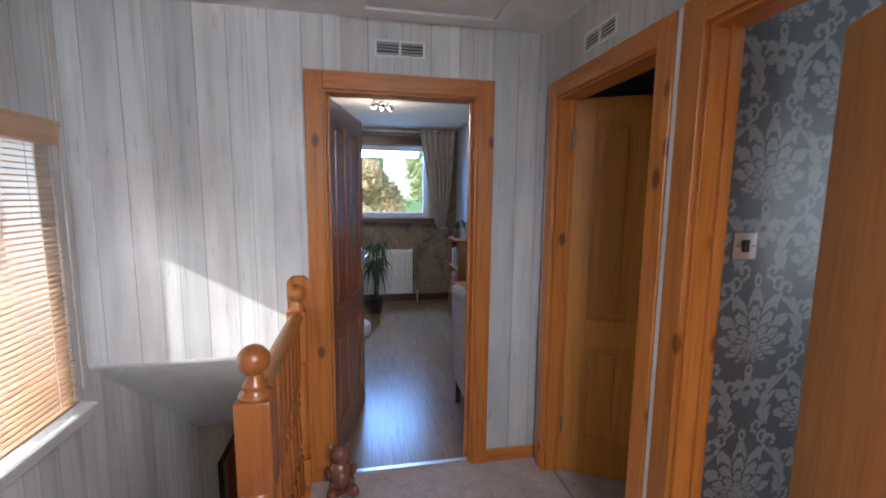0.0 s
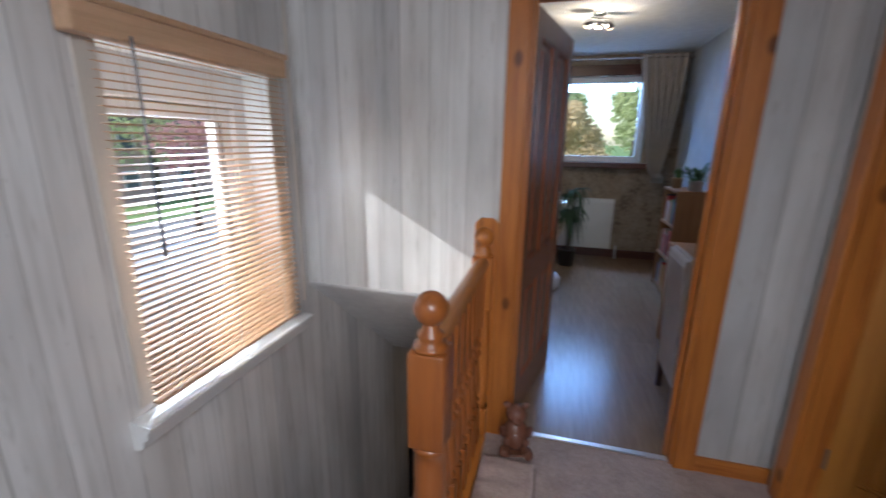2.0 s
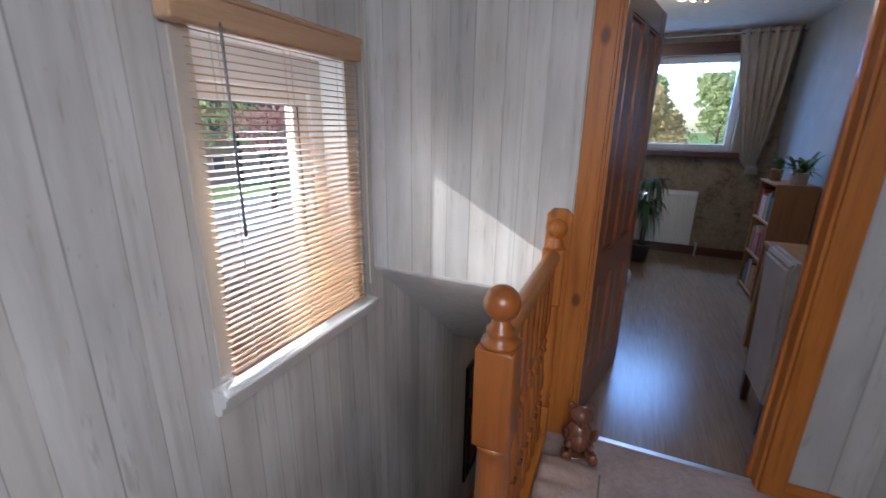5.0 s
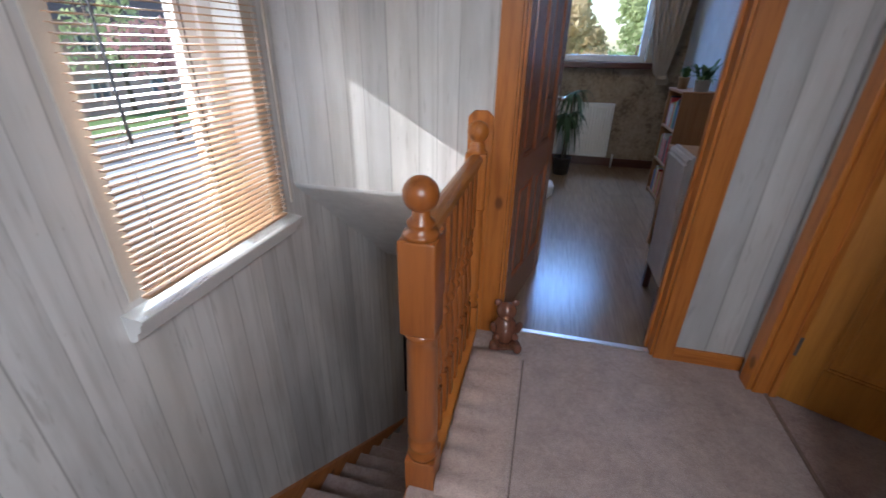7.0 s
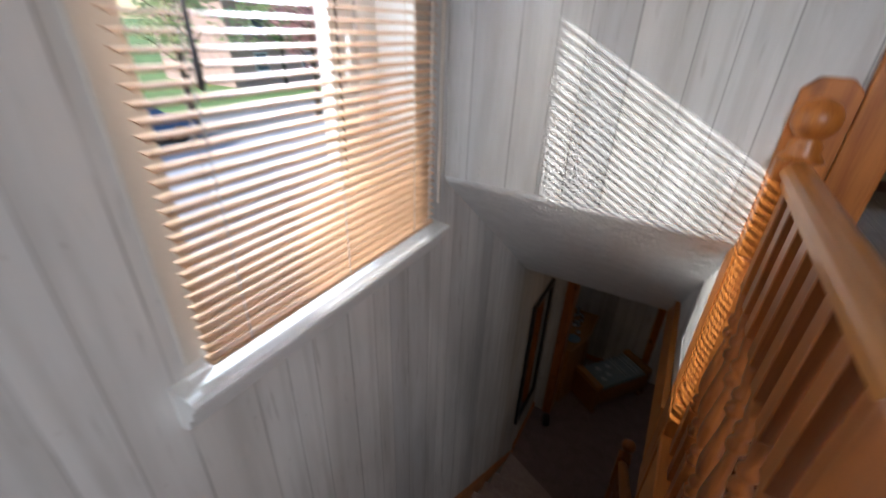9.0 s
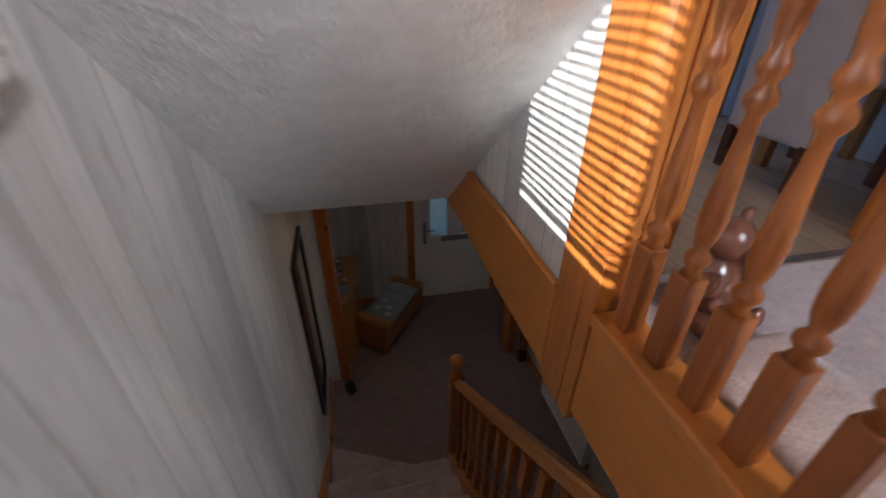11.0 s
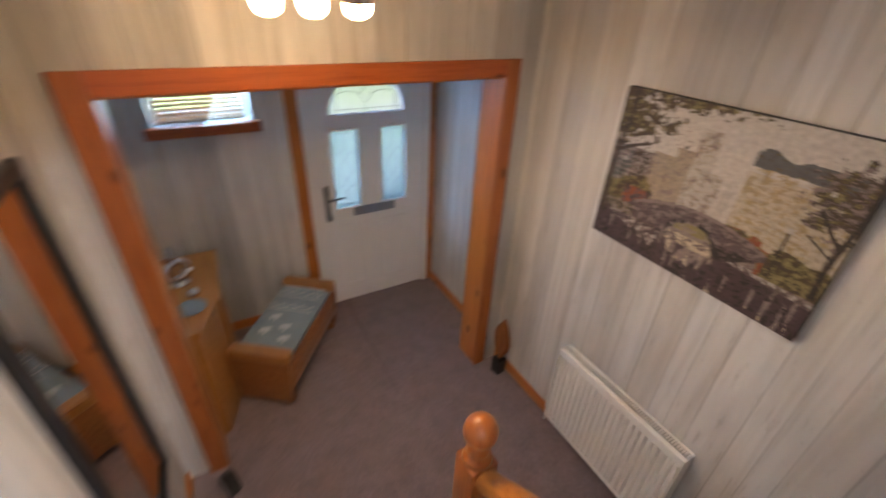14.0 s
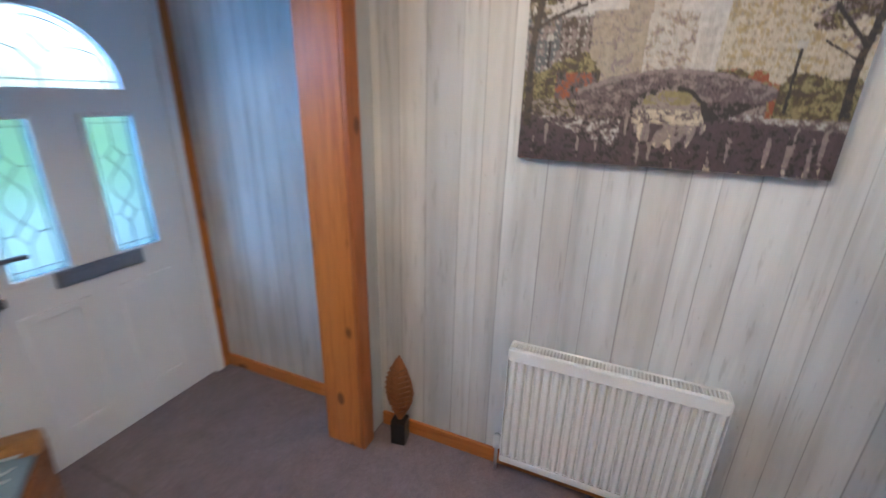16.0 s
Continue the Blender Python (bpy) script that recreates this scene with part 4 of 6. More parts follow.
# wide framed opening to the porch
arch = thing("porch_opening", "red-stained timber frame of the wide porch opening", "door frame", kind="structure")
part("post", boxes((0.11, 2.268, F0, 0.20, 2.29, -0.63), bevel=0.004), REDWOOD, arch)
part("post", boxes((1.82, 2.268, F0, 1.90, 2.29, -0.63), bevel=0.004), REDWOOD, arch)
part("head", boxes((0.20, 2.268, -0.71, 1.82, 2.29, -0.63), bevel=0.004), REDWOOD_X, arch)
part("lining", boxes((0.18, 2.291, F0, 0.20, 2.475, -0.70), bevel=0.002), PINE, arch)
part("lining", boxes((1.82, 2.291, F0, 1.84, 2.475, -0.70), bevel=0.002), PINE, arch)
part("head_lining", boxes((0.20, 2.291, -0.72, 1.82, 2.475, -0.70), bevel=0.002), PINE_X, arch)

# ---- stair window and its blind ----
w1 = thing("window_1", "white framed stair window with a moulded sill", "window", kind="structure")
part("window_frame", boxes((-0.20, -0.955, 0.60, -0.13, -0.928, 1.70), (-0.20, -0.265, 0.60, -0.13, -0.185, 1.70), (-0.20, -0.928, 0.60, -0.13, -0.265, 0.635), (-0.20, -0.928, 1.56, -0.13, -0.265, 1.70), bevel=0.005), UPVC, w1)
part("sash", boxes((-0.19, -0.926, 0.637, -0.145, -0.900, 1.558), (-0.19, -0.362, 0.637, -0.145, -0.267, 1.558), (-0.19, -0.900, 0.637, -0.145, -0.362, 0.67), (-0.19, -0.900, 1.505, -0.145, -0.362, 1.558), bevel=0.006), UPVC, w1)
part("seal", boxes((-0.144, -0.337, 0.66, -0.142, -0.331, 1.50), (-0.144, -0.900, 1.500, -0.142, -0.338, 1.504)), BLACK, w1)
part("casement_handle", boxes((-0.145, -0.315, 1.02, -0.128, -0.292, 1.08), (-0.14, -0.312, 1.06, -0.120, -0.296, 1.15), bevel=0.004), UPVC, w1)
part("reveal", boxes((-0.13, -0.955, 0.602, -0.001, -0.950, 1.70), (-0.13, -0.190, 0.602, -0.001, -0.185, 1.70), (-0.13, -0.95, 1.695, -0.001, -0.19, 1.70)), WHITE, w1)
part("trim", boxes((0.001, -0.968, 0.60, 0.010, -0.905, 1.70), (0.001, -0.20, 0.60, 0.010, -0.135, 1.70), bevel=0.003), CREAM_PAINT, w1, "cream painted window trim")
for z0, z1 in ((0.67, 1.505),):
    g = part("pane", boxes((-0.168, -0.900, z0, -0.162, -0.362, z1)), GLASS, w1)
    g.visible_shadow = False
bm = bmesh.new()
prism(bm, [(-0.13, 0.601), (-0.001, 0.574), (0.068, 0.568), (0.078, 0.564), (0.078, 0.556), (0.066, 0.548), (0.060, 0.522), (0.042, 0.512), (0.036, 0.485), (0.018, 0.474), (0.001, 0.474), (0.001, 0.568), (-0.13, 0.568)], 1, -1.005, -0.085)
part("window_sill", bm, WHITE, w1, "white gloss sill with a moulded nose")

blind = thing("venetian_blind", "honey-coloured wooden venetian blind with tilted slats", "blind")
part("valance", boxes((0.015, -1.005, 1.685, 0.078, -0.165, 1.765), bevel=0.006), SLAT, blind)
part("valance_trim", boxes((0.010, -1.012, 1.757, 0.088, -0.158, 1.778), bevel=0.006), SLAT, blind)
part("bottom_rail", boxes((0.028, -0.945, 0.606, 0.060, -0.168, 0.618), bevel=0.005), SLAT, blind)
bm = bmesh.new()
n_seg = 4
rows_ = []
for i in range(n_seg + 1):
    u = -0.0135 + 0.027 * i / n_seg
    c = 0.0016 * (1 - (u / 0.0135) ** 2)
    rows_.append((u, c))
prism(bm, [(u, c + 0.0011) for u, c in rows_] + [(u, c - 0.0011) for u, c in reversed(rows_)], 1, -0.388, 0.388)
slat_me = bpy.data.meshes.new("slat")
bm.to_mesh(slat_me)
bm.free()
slat_me.materials.append(SLAT)
n_slats = 47
for i in range(n_slats):
    ob = new("slat", slat_me)
    ob.parent = blind
    ob.matrix_world = pose(0.045, -0.556, 0.638 + i * (1.672 - 0.638) / (n_slats - 1), 0, 9 + random.uniform(-0.5, 0.5), random.uniform(-0.05, 0.05))
for y in (-0.86, -0.57, -0.28):
    part("ladder_cord", boxes((0.0305, y - 0.001, 0.615, 0.032, y + 0.001, 1.69), (0.0585, y - 0.001, 0.615, 0.060, y + 0.001, 1.69)), CREAM, blind)
bm = bmesh.new()
lathe(bm, [(0.003, 1.08), (0.0055, 1.085), (0.0055, 1.12), (0.0042, 1.14), (0.0042, 1.69), (0.003, 1.70)], 8, (0.083, -0.862))
part("tilt_wand", bm, PEWTER, blind, "dark tilt wand", flat=False)
part("cord", boxes((0.066, -0.203, 0.63, 0.068, -0.201, 1.69), (0.066, -0.213, 0.63, 0.068, -0.211, 1.69)), CREAM, blind)

tagged(part("cable_trunking", boxes((0.0, -0.050, 0.62, 0.008, -0.036, ZC), bevel=0.003), CREAM_PAINT), "slim pale cable trunking in the wall corner", "trunking", kind="structure")

# ---- office window ----
w2 = thing("window_2", "white framed office window with a dark sill", "window", kind="structure")
part("window_frame", boxes((0.92, 3.87, 1.20, 0.985, 3.94, 2.20), (2.135, 3.87, 1.20, 2.20, 3.94, 2.20), (0.985, 3.87, 1.20, 2.135, 3.94, 1.27), (0.985, 3.87, 2.13, 2.135, 3.94, 2.20), bevel=0.006), UPVC, w2)
g = part("pane", boxes((0.985, 3.902, 1.27, 2.135, 3.908, 2.13)), GLASS, w2)
g.visible_shadow = False
part("window_sill", boxes((0.88, 3.66, 1.135, 2.26, 3.87, 1.20), bevel=0.006), DARKTRIM, w2, "dark stained sill")
part("head_board", boxes((0.9, 3.755, 2.20, 2.24, 3.769, 2.32), bevel=0.004), DARKTRIM, w2, "dark stained board over the window")


# ---- things on the landing ----
def grille(name, origin, along, up, w, h, label, n=9):
    """A louvred wall vent; origin: lower corner, along and up: unit directions, facing along x up."""
    a, u = Vector(along), Vector(up)
    f = a.cross(u)
    m = Matrix((a, u, f)).transposed().to_4x4()
    m.translation = origin
    t = thing(name, label, "vent", m)
    b = 0.011
    part("frame", boxes((0, 0, 0, w, b, 0.008), (0, h - b, 0, w, h, 0.008), (0, b, 0, b, h - b, 0.008), (w - b, b, 0, w, h - b, 0.008), (w / 2 - 0.006, b, 0, w / 2 + 0.006, h - b, 0.008), bevel=0.002), WHITE, t)
    # black sheet standing in for the unlit duct seen between the slats
    part("slot_shade", boxes((b, b, 0.0004, w - b, h - b, 0.001)), BLACK, t)
    for i in range(n):
        z = b + (h - 2 * b) * (i + 0.5) / n
        part("slat", boxes((b, z - 0.0016, 0.001, w - b, z + 0.0010, 0.007)), WHITE, t)
    return t


grille("wall_vent", (1.325, -0.0005, 2.165), (1, 0, 0), (0, 0, 1), 0.245, 0.078, "chrome-edged louvred vent above the office doorway", 4)
grille("wall_vent", (2.2245, -0.36, 2.125), (0, -1, 0), (0, 0, 1), 0.24, 0.078, "chrome-edged louvred vent above the side doorway", 4)

sw = thing("light_switch", "brushed chrome switch plate with one black rocker", "switch", pose(2.43, -1.0305, 1.355))
part("plate", boxes((-0.043, -0.007, -0.043, 0.043, 0.0, 0.043), bevel=0.003), STEEL, sw)
part("rocker", boxes((-0.012, -0.012, -0.02, 0.012, -0.006, 0.02), bevel=0.003), BLACK, sw, "black rocker")
for x in (-0.03, 0.03):
    part("screw", lathe(bmesh.new(), [(0.0035, 0.0), (0.0035, 0.002)], 10), PEWTER, sw).matrix_basis = pose(x, -0.007, 0, 90, 0, 0)


def carpet_runner():
    """A loose offcut of carpet lying along the balustrade, with a wavering cut edge."""
    bm = bmesh.new()
    nx, ny = 8, 40
    x0, x1, y0, y1 = 0.995, 1.225, -0.945, -0.215
    top = []
    for j in range(ny + 1):
        row = []
        v = j / ny
        for i in range(nx + 1):
            u = i / nx
            wob = 0.006 * noise.noise((3.0, v * 9, 1.0)) + 0.003 * noise.noise((7.0, v * 30, 2.0))
            x = x0 + (x1 - x0) * u + wob * (1 if u > 0.5 else -0.4)
            y = y0 + (y1 - y0) * v
            edge = min(u, 1 - u, v * 3, (1 - v) * 3)
            z = 0.038 + 0.012 * noise.noise((u * 1.5, v * 5, 4.0)) + (0.004 if edge > 0.02 else 0) + 0.016 * math.sin(v * 44) * (1 - u) ** 2
            row.append(bm.verts.new((x, y, max(0.008, z))))
        top.append(row)
    for j in range(ny):
        for i in range(nx):
            bm.faces.new((top[j][i], top[j][i + 1], top[j + 1][i + 1], top[j + 1][i]))
    ring = [top[0][i] for i in range(nx + 1)] + [top[j][nx] for j in range(1, ny + 1)] + [top[ny][i] for i in range(nx - 1, -1, -1)] + [top[j][0] for j in range(ny - 1, 0, -1)]
    low = [bm.verts.new((v.co.x, v.co.y, 0.0)) for v in ring]
    n = len(ring)
    for i in range(n):
        bm.faces.new((ring[i], low[i], low[(i + 1) % n], ring[(i + 1) % n]))
    bmesh.ops.recalc_face_normals(bm, faces=bm.faces[:])
    runner = tagged(part("carpet_runner", bm, RUNNER, flat=False), "beige carpet offcut lying beside the balustrade", "carpet")
    bm = bmesh.new()
    for k in range(150):
        v = k / 149
        px = x1 + 0.006 * noise.noise((3.0, v * 9, 1.0)) + 0.003 * noise.noise((7.0, v * 30, 2.0))
        py, pz, ln = y0 + (y1 - y0) * v, random.uniform(0.004, 0.040), random.uniform(0.004, 0.011)
        q = [bm.verts.new(c) for c in ((px - 0.004, py - 0.0025, pz - 0.002), (px - 0.004, py + 0.0025, pz - 0.002), (px - 0.004, py, pz + 0.003), (px + ln, py + random.uniform(-0.004, 0.004), pz - random.uniform(0.0, 0.004)))]
        for tri in ((0, 1, 3), (1, 2, 3), (2, 0, 3), (0, 2, 1)):
            bm.faces.new([q[m] for m in tri])
    part("frayed_edge", bm, RUNNER, runner, "frayed cut edge of loose carpet yarn")
    return runner


carpet_runner()
tagged(part("carpet_seam", boxes((1.234, -0.96, 0.0, 1.241, -0.20, 0.002)), SEAM), "dark frayed seam in the landing carpet", "carpet", kind="structure")
tagged(part("carpet_seam", boxes((1.232, 2.30, F0, 1.238, 3.36, F0 + 0.002)), HALL_SEAM), "fine seam in the mauve-brown hall carpet", "carpet", kind="structure")
tagged(part("carpet_bar", boxes((2.270, -0.86, 0.0, 2.286, -0.13, 0.006), bevel=0.003), BAR), "dull metal carpet bar in the side doorway", "threshold", kind="structure")


def blob(bm, centre, size, turn=(0, 0, 0), seg=16):
    bmesh.ops.create_uvsphere(bm, u_segments=seg, v_segments=max(8, seg * 2 // 3), radius=1.0,
                              matrix=Matrix.LocRotScale(centre, Euler([radians(a) for a in turn]), size))


bm = bmesh.new()
blob(bm, (0, 0, 0.085), (0.062, 0.054, 0.085))
blob(bm, (0, -0.012, 0.075), (0.048, 0.052, 0.062))
blob(bm, (0, -0.006, 0.198), (0.050, 0.046, 0.047))
blob(bm, (0, -0.050, 0.186), (0.022, 0.022, 0.018))
blob(bm, (0, -0.070, 0.192), (0.008, 0.006, 0.006), seg=8)
for s in (-1, 1):
    blob(bm, (s * 0.042, 0.002, 0.240), (0.018, 0.010, 0.018))
    blob(bm, (s * 0.052, -0.052, 0.026), (0.026, 0.042, 0.026), (0, 0, s * 14))
    blob(bm, (s * 0.056, -0.086, 0.034), (0.022, 0.014, 0.028))
    blob(bm, (s * 0.060, -0.022, 0.110), (0.018, 0.022, 0.052), (28, s * 10, 0))
    blob(bm, (s * 0.046, -0.052, 0.078), (0.016, 0.018, 0.018))
box(bm, -0.055, -0.06, 0.0, 0.055, 0.05, 0.012, bevel=0.004)
bear = tagged(part("bear_figurine", bm, BEARWOOD, flat=False), "polished dark wooden bear figurine sitting on the carpet", "figurine")
bear.matrix_world = pose(1.130, -0.095, 0.0, 0, 0, 12)


# ---- office ----
def panel_radiator(name, m, w, h, label, ribs=True):
    """Steel panel radiator: front panel with pressed flutes, top grille, side covers and valve; its own x along the wall, -y to the room."""
    t = thing(name, label, "radiator", m)
    d = 0.085
    bm = bmesh.new()
    nr = int(w / 0.0333)
    pts = [(0.0, 0.0)]
    step = w / nr
    for i in range(nr):
        x = i * step
        pts += [(x + step * 0.10, -0.001), (x + step * 0.30, 0.016), (x + step * 0.42, 0.019), (x + step * 0.66, 0.019), (x + step * 0.78, 0.016), (x + step * 0.98, -0.001)]
    pts.append((w, 0.0))
    lo = [bm.verts.new((x, -d + 0.0115 - y, 0.034)) for x, y in pts]
    hi = [bm.verts.new((x, -d + 0.0115 - y, h - 0.044)) for x, y in pts]
    for i in range(len(pts) - 1):
        bm.faces.new((lo[i], lo[i + 1], hi[i + 1], hi[i]))
    box(bm, 0, -d + 0.0135, 0.0, w, -d + 0.018, h)
    box(bm, 0, -0.03, 0.0, w, -0.02, h)
    box(bm, 0.0, -d - 0.008, h - 0.045, w, -d, h, bevel=0.003)
    box(bm, 0.0, -d - 0.008, 0.0, w, -d, 0.035, bevel=0.003)
    part("panel", bm, RADIATOR, t)
    for x in (-0.004, w):
        part("side_cover", boxes((x, -d - 0.009, 0.0, x + 0.004, -0.018, h + 0.003), bevel=0.0015), RADIATOR, t)
    bm = bmesh.new()
    box(bm, 0.0, -d - 0.008, h, w, -d + 0.012, h + 0.005, bevel=0.0015)
    box(bm, 0.0, -0.032, h, w, -0.018, h + 0.005, bevel=0.0015)
    k = int(w / 0.0125)
    for i in range(k):
        x = (i + 0.5) * w / k
        box(bm, x - 0.0022, -d + 0.012, h - 0.004, x + 0.0022, -0.032, h + 0.004)
    part("top_grille", bm, RADIATOR, t)
    # dark block in place of the shaded hollow under the top grille
    part("shade_filler", boxes((0.004, -d + 0.020, 0.02, w - 0.004, -0.032, h - 0.03)), PEWTER, t)
    bm = bmesh.new()
    lathe(bm, [(0.007, -0.12), (0.007, 0.02), (0.016, 0.022), (0.018, 0.06), (0.016, 0.085), (0.008, 0.09)], 14, (-0.03, -d / 2))
    box(bm, -0.03, -d / 2 - 0.008, 0.02, 0.002, -d / 2 + 0.008, 0.036, bevel=0.003)
    part("valve", bm, POT_WHITE, t, "white thermostatic valve", flat=False)
    for x in (0.12, w - 0.12):
        part("bracket", boxes((x - 0.01, -0.02, 0.05, x + 0.01, 0.0, h - 0.06)), RADIATOR, t)
    return t


panel_radiator("radiator", pose(1.15, 3.75, 0.13), 0.80, 0.62, "white panel radiator under the office window")


def curtain(x0, x1, y, z0, z1, pinch):
    """A pleated curtain drawn to one side, gathered by a tie at pinch height."""
    bm = bmesh.new()
    n, k = 72, 24
    grid = []
    for j in range(k + 1):
        z = z0 + (z1 - z0) * j / k
        g = math.exp(-((z - pinch) / 0.16) ** 2)
        low = max(0.0, (pinch - z) / 0.4)
        spread = (x1 - x0) * (0.22 + 0.78 * min(1, max(0.0, (z - pinch) / (z1 - pinch)) ** 0.75)) if z > pinch else (x1 - x0) * (0.22 + 0.08 * low)
        mid = x0 + 0.30 + (0.04 if z < pinch else 0.0)
        c = mid + ((x0 + x1) / 2 - mid) * min(1, max(0.0, (z - pinch) / (z1 - pinch)))
        row = []
        for i in range(n + 1):
            u = i / n
            row.append(bm.verts.new((c + spread * (u - 0.5), y + 0.040 * (1 - 0.5 * g) * math.sin(u * 2 * math.pi * 6 + 0.4 * math.sin(z * 3)) + 0.006 * noise.noise((u * 9, z * 3, 0)), z)))
        grid.append(row)
    for j in range(k):
        for i in range(n):
            bm.faces.new((grid[j][i], grid[j][i + 1], grid[j + 1][i + 1], grid[j + 1][i]))
    return bm


cur = thing("curtain", "beige lined eyelet curtain tied back beside the window", "curtain")
part("cloth", curtain(2.05, 2.55, 3.64, 0.98, 2.40, 1.06), CREAM, cur, flat=False)
bm = bmesh.new()
bmesh.ops.create_cone(bm, cap_ends=True, segments=16, radius1=0.045, radius2=0.045, depth=0.03, matrix=pose(2.37, 3.64, 1.06))
part("tie_back", bm, CREAM, cur)
for i in range(8):
    bm = bmesh.new()
    bmesh.ops.create_cone(bm, segments=14, cap_ends=True, radius1=0.020, radius2=0.020, depth=0.006, matrix=pose(2.08 + i * 0.062, 3.62, 2.36, 0, 90, 0))
    part("eyelet", bm, CHROME, cur)
pole = thing("curtain_pole", "brushed metal curtain pole above the office window", "curtain pole")
bm = bmesh.new()
bmesh.ops.create_cone(bm, segments=14, cap_ends=True, radius1=0.011, radius2=0.011, depth=1.62, matrix=pose(1.80, 3.64, 2.365, 0, 90, 0))
part("rod", bm, CHROME, pole, flat=False)
for x in (1.0, 2.585):
    bm = bmesh.new()
    blob(bm, (x, 3.64, 2.365), (0.02, 0.02, 0.02), seg=10)
    part("finial", bm, CHROME, pole, flat=False)
part("bracket", boxes((1.78, 3.64, 2.355, 1.80, 3.77, 2.372)), CHROME, pole)
part("bracket", boxes((2.54, 3.64, 2.355, 2.56, 3.77, 2.372)), CHROME, pole)


def spot_lamp(name, m, offs, label, drop=0.0, globe=0.026):
    """Ceiling plate with short arms and tilted metal spot heads."""
    t = thing(name, label, "ceiling lamp", m)
    bm = bmesh.new()
    lathe(bm, [(0.05, -0.018), (0.055, -0.012), (0.055, 0.0)], 24)
    part("ceiling_plate", bm, CHROME, t, flat=False)
    part("bar", boxes((min(o[0] for o in offs) - 0.02, -0.012, -0.045, max(o[0] for o in offs) + 0.02, 0.012, -0.030), (-0.01, -0.01, -0.032, 0.01, 0.01, -0.015), bevel=0.004), CHROME, t)
    for x, rx, rz in offs:
        hm = pose(x, 0, -0.075, rx, 0, rz)
        bm = bmesh.new()
        lathe(bm, [(0.012, 0.035), (0.030, 0.028), (0.033, 0.0), (0.035, -0.035), (0.031, -0.035), (0.029, 0.0), (0.010, 0.02)], 18)
        head = part("spot_head", bm, CHROME, t, flat=False)
        head.matrix_basis = hm
        bm = bmesh.new()
        blob(bm, (0, 0, -0.024 - drop), (globe, globe, max(0.018, globe * 0.9)), seg=14)
        part("bulb", bm, BULB, head, "glowing warm bulb", flat=False)
    return t


spot_lamp("ceiling_spotlight", pose(1.46, 2.0, ZO, 0, 0, 25), [(-0.08, 35, 40), (0.0, -30, 160), (0.085, 30, -60)], "chrome ceiling light with three lit spots")
spot_lamp("ceiling_spotlight", pose(0.775, 1.70, HC, 0, 0, -18), [(-0.104, 8, 0), (0.0, 0, 0), (0.104, 8, 0)], "chrome ceiling light with three lit globe bulbs in the hall", 0.02, 0.034)


def strap_leaf(bm, base, azim, length, rise, droop, width):
    """One long arching leaf with a folded middle."""
    a = radians(azim)
    d, s = Vector((math.cos(a), math.sin(a), 0)), Vector((-math.sin(a), math.cos(a), 0))
    prev = None
    for i in range(7):
        u = i / 6
        p = Vector(base) + d * length * u * (1 - 0.15 * u) + Vector((0, 0, rise * math.sin(u * 1.6) - droop * u * u))
        w = width * math.sin(math.pi * (0.12 + 0.86 * u)) * 0.5
        row = [bm.verts.new(p - s * w), bm.verts.new(p + Vector((0, 0, -w * 0.35))), bm.verts.new(p + s * w)]
        if prev:
            bm.faces.new((prev[0], prev[1], row[1], row[0]))
            bm.faces.new((prev[1], prev[2], row[2], row[1]))
        prev = row


def pot(bm, r, h, taper=0.8):
    lathe(bm, [(r * taper, 0.0), (r, h * 0.92), (r * 1.06, h * 0.93), (r * 1.06, h), (r * 0.94, h), (r * 0.90, h * 0.86), (0.004, h * 0.86)], 22)


plant = thing("palm_plant", "dragon palm with drooping dark leaves in a dark pot", "plant", pose(1.42, 3.22, 0.0))
bm = bmesh.new()
pot(bm, 0.10, 0.20)
part("pot", bm, POT_DARK, plant, flat=False)
bm = bmesh.new()
lathe(bm, [(0.018, 0.16), (0.014, 0.35), (0.015, 0.52), (0.012, 0.66)], 10)
lathe(bm, [(0.012, 0.16), (0.010, 0.4), (0.009, 0.88)], 8, (0.03, 0.02))
part("stem", bm, BARK, plant, flat=False)
bm = bmesh.new()
for i in range(96):
    top = random.random() < 0.40
    strap_leaf(bm, (0.03, 0.02, 0.86) if top else (0, 0, 0.62), i * 137.5, random.uniform(0.16, 0.30), random.uniform(0.06, 0.22), random.uniform(0.20, 0.50), random.uniform(0.020, 0.032))
part("leaves", bm, PALM, plant)

# bookcase with books
bc = thing("bookcase", "brown wooden bookcase against the office wall", "bookcase", pose(2.30, 2.35, 0.0))
BW, BD, BH = 0.48, 0.28, 1.0           # along y, along x, height
part("side", boxes((0, 0, 0, BD, 0.018, BH), bevel=0.002), BOOKWOOD, bc)
part("side", boxes((0, BW - 0.018, 0, BD, BW, BH), bevel=0.002), BOOKWOOD, bc)
part("top", boxes((-0.006, -0.004, BH, BD, BW + 0.004, BH + 0.02), bevel=0.003), BOOKWOOD, bc)
part("back", boxes((BD - 0.008, 0.018, 0.03, BD - 0.001, BW - 0.018, BH)), BOOKWOOD, bc)
for z in (0.05, 0.37, 0.69):
    part("shelf", boxes((0.002, 0.018, z - 0.018, BD - 0.008, BW - 0.018, z), bevel=0.001), BOOKWOOD, bc)
BOOK_COLS = [(0.45, 0.03, 0.03), (0.04, 0.10, 0.25), (0.55, 0.52, 0.45), (0.05, 0.22, 0.20), (0.30, 0.12, 0.04), (0.02, 0.02, 0.025), (0.35, 0.30, 0.08), (0.50, 0.50, 0.52)]
BOOKS = [plain("book_cover", c, 0.55, 0, 0.15, 20, 0.05) for c in BOOK_COLS]
PAGES = plain("book_pages", (0.62, 0.57, 0.46), 0.9)
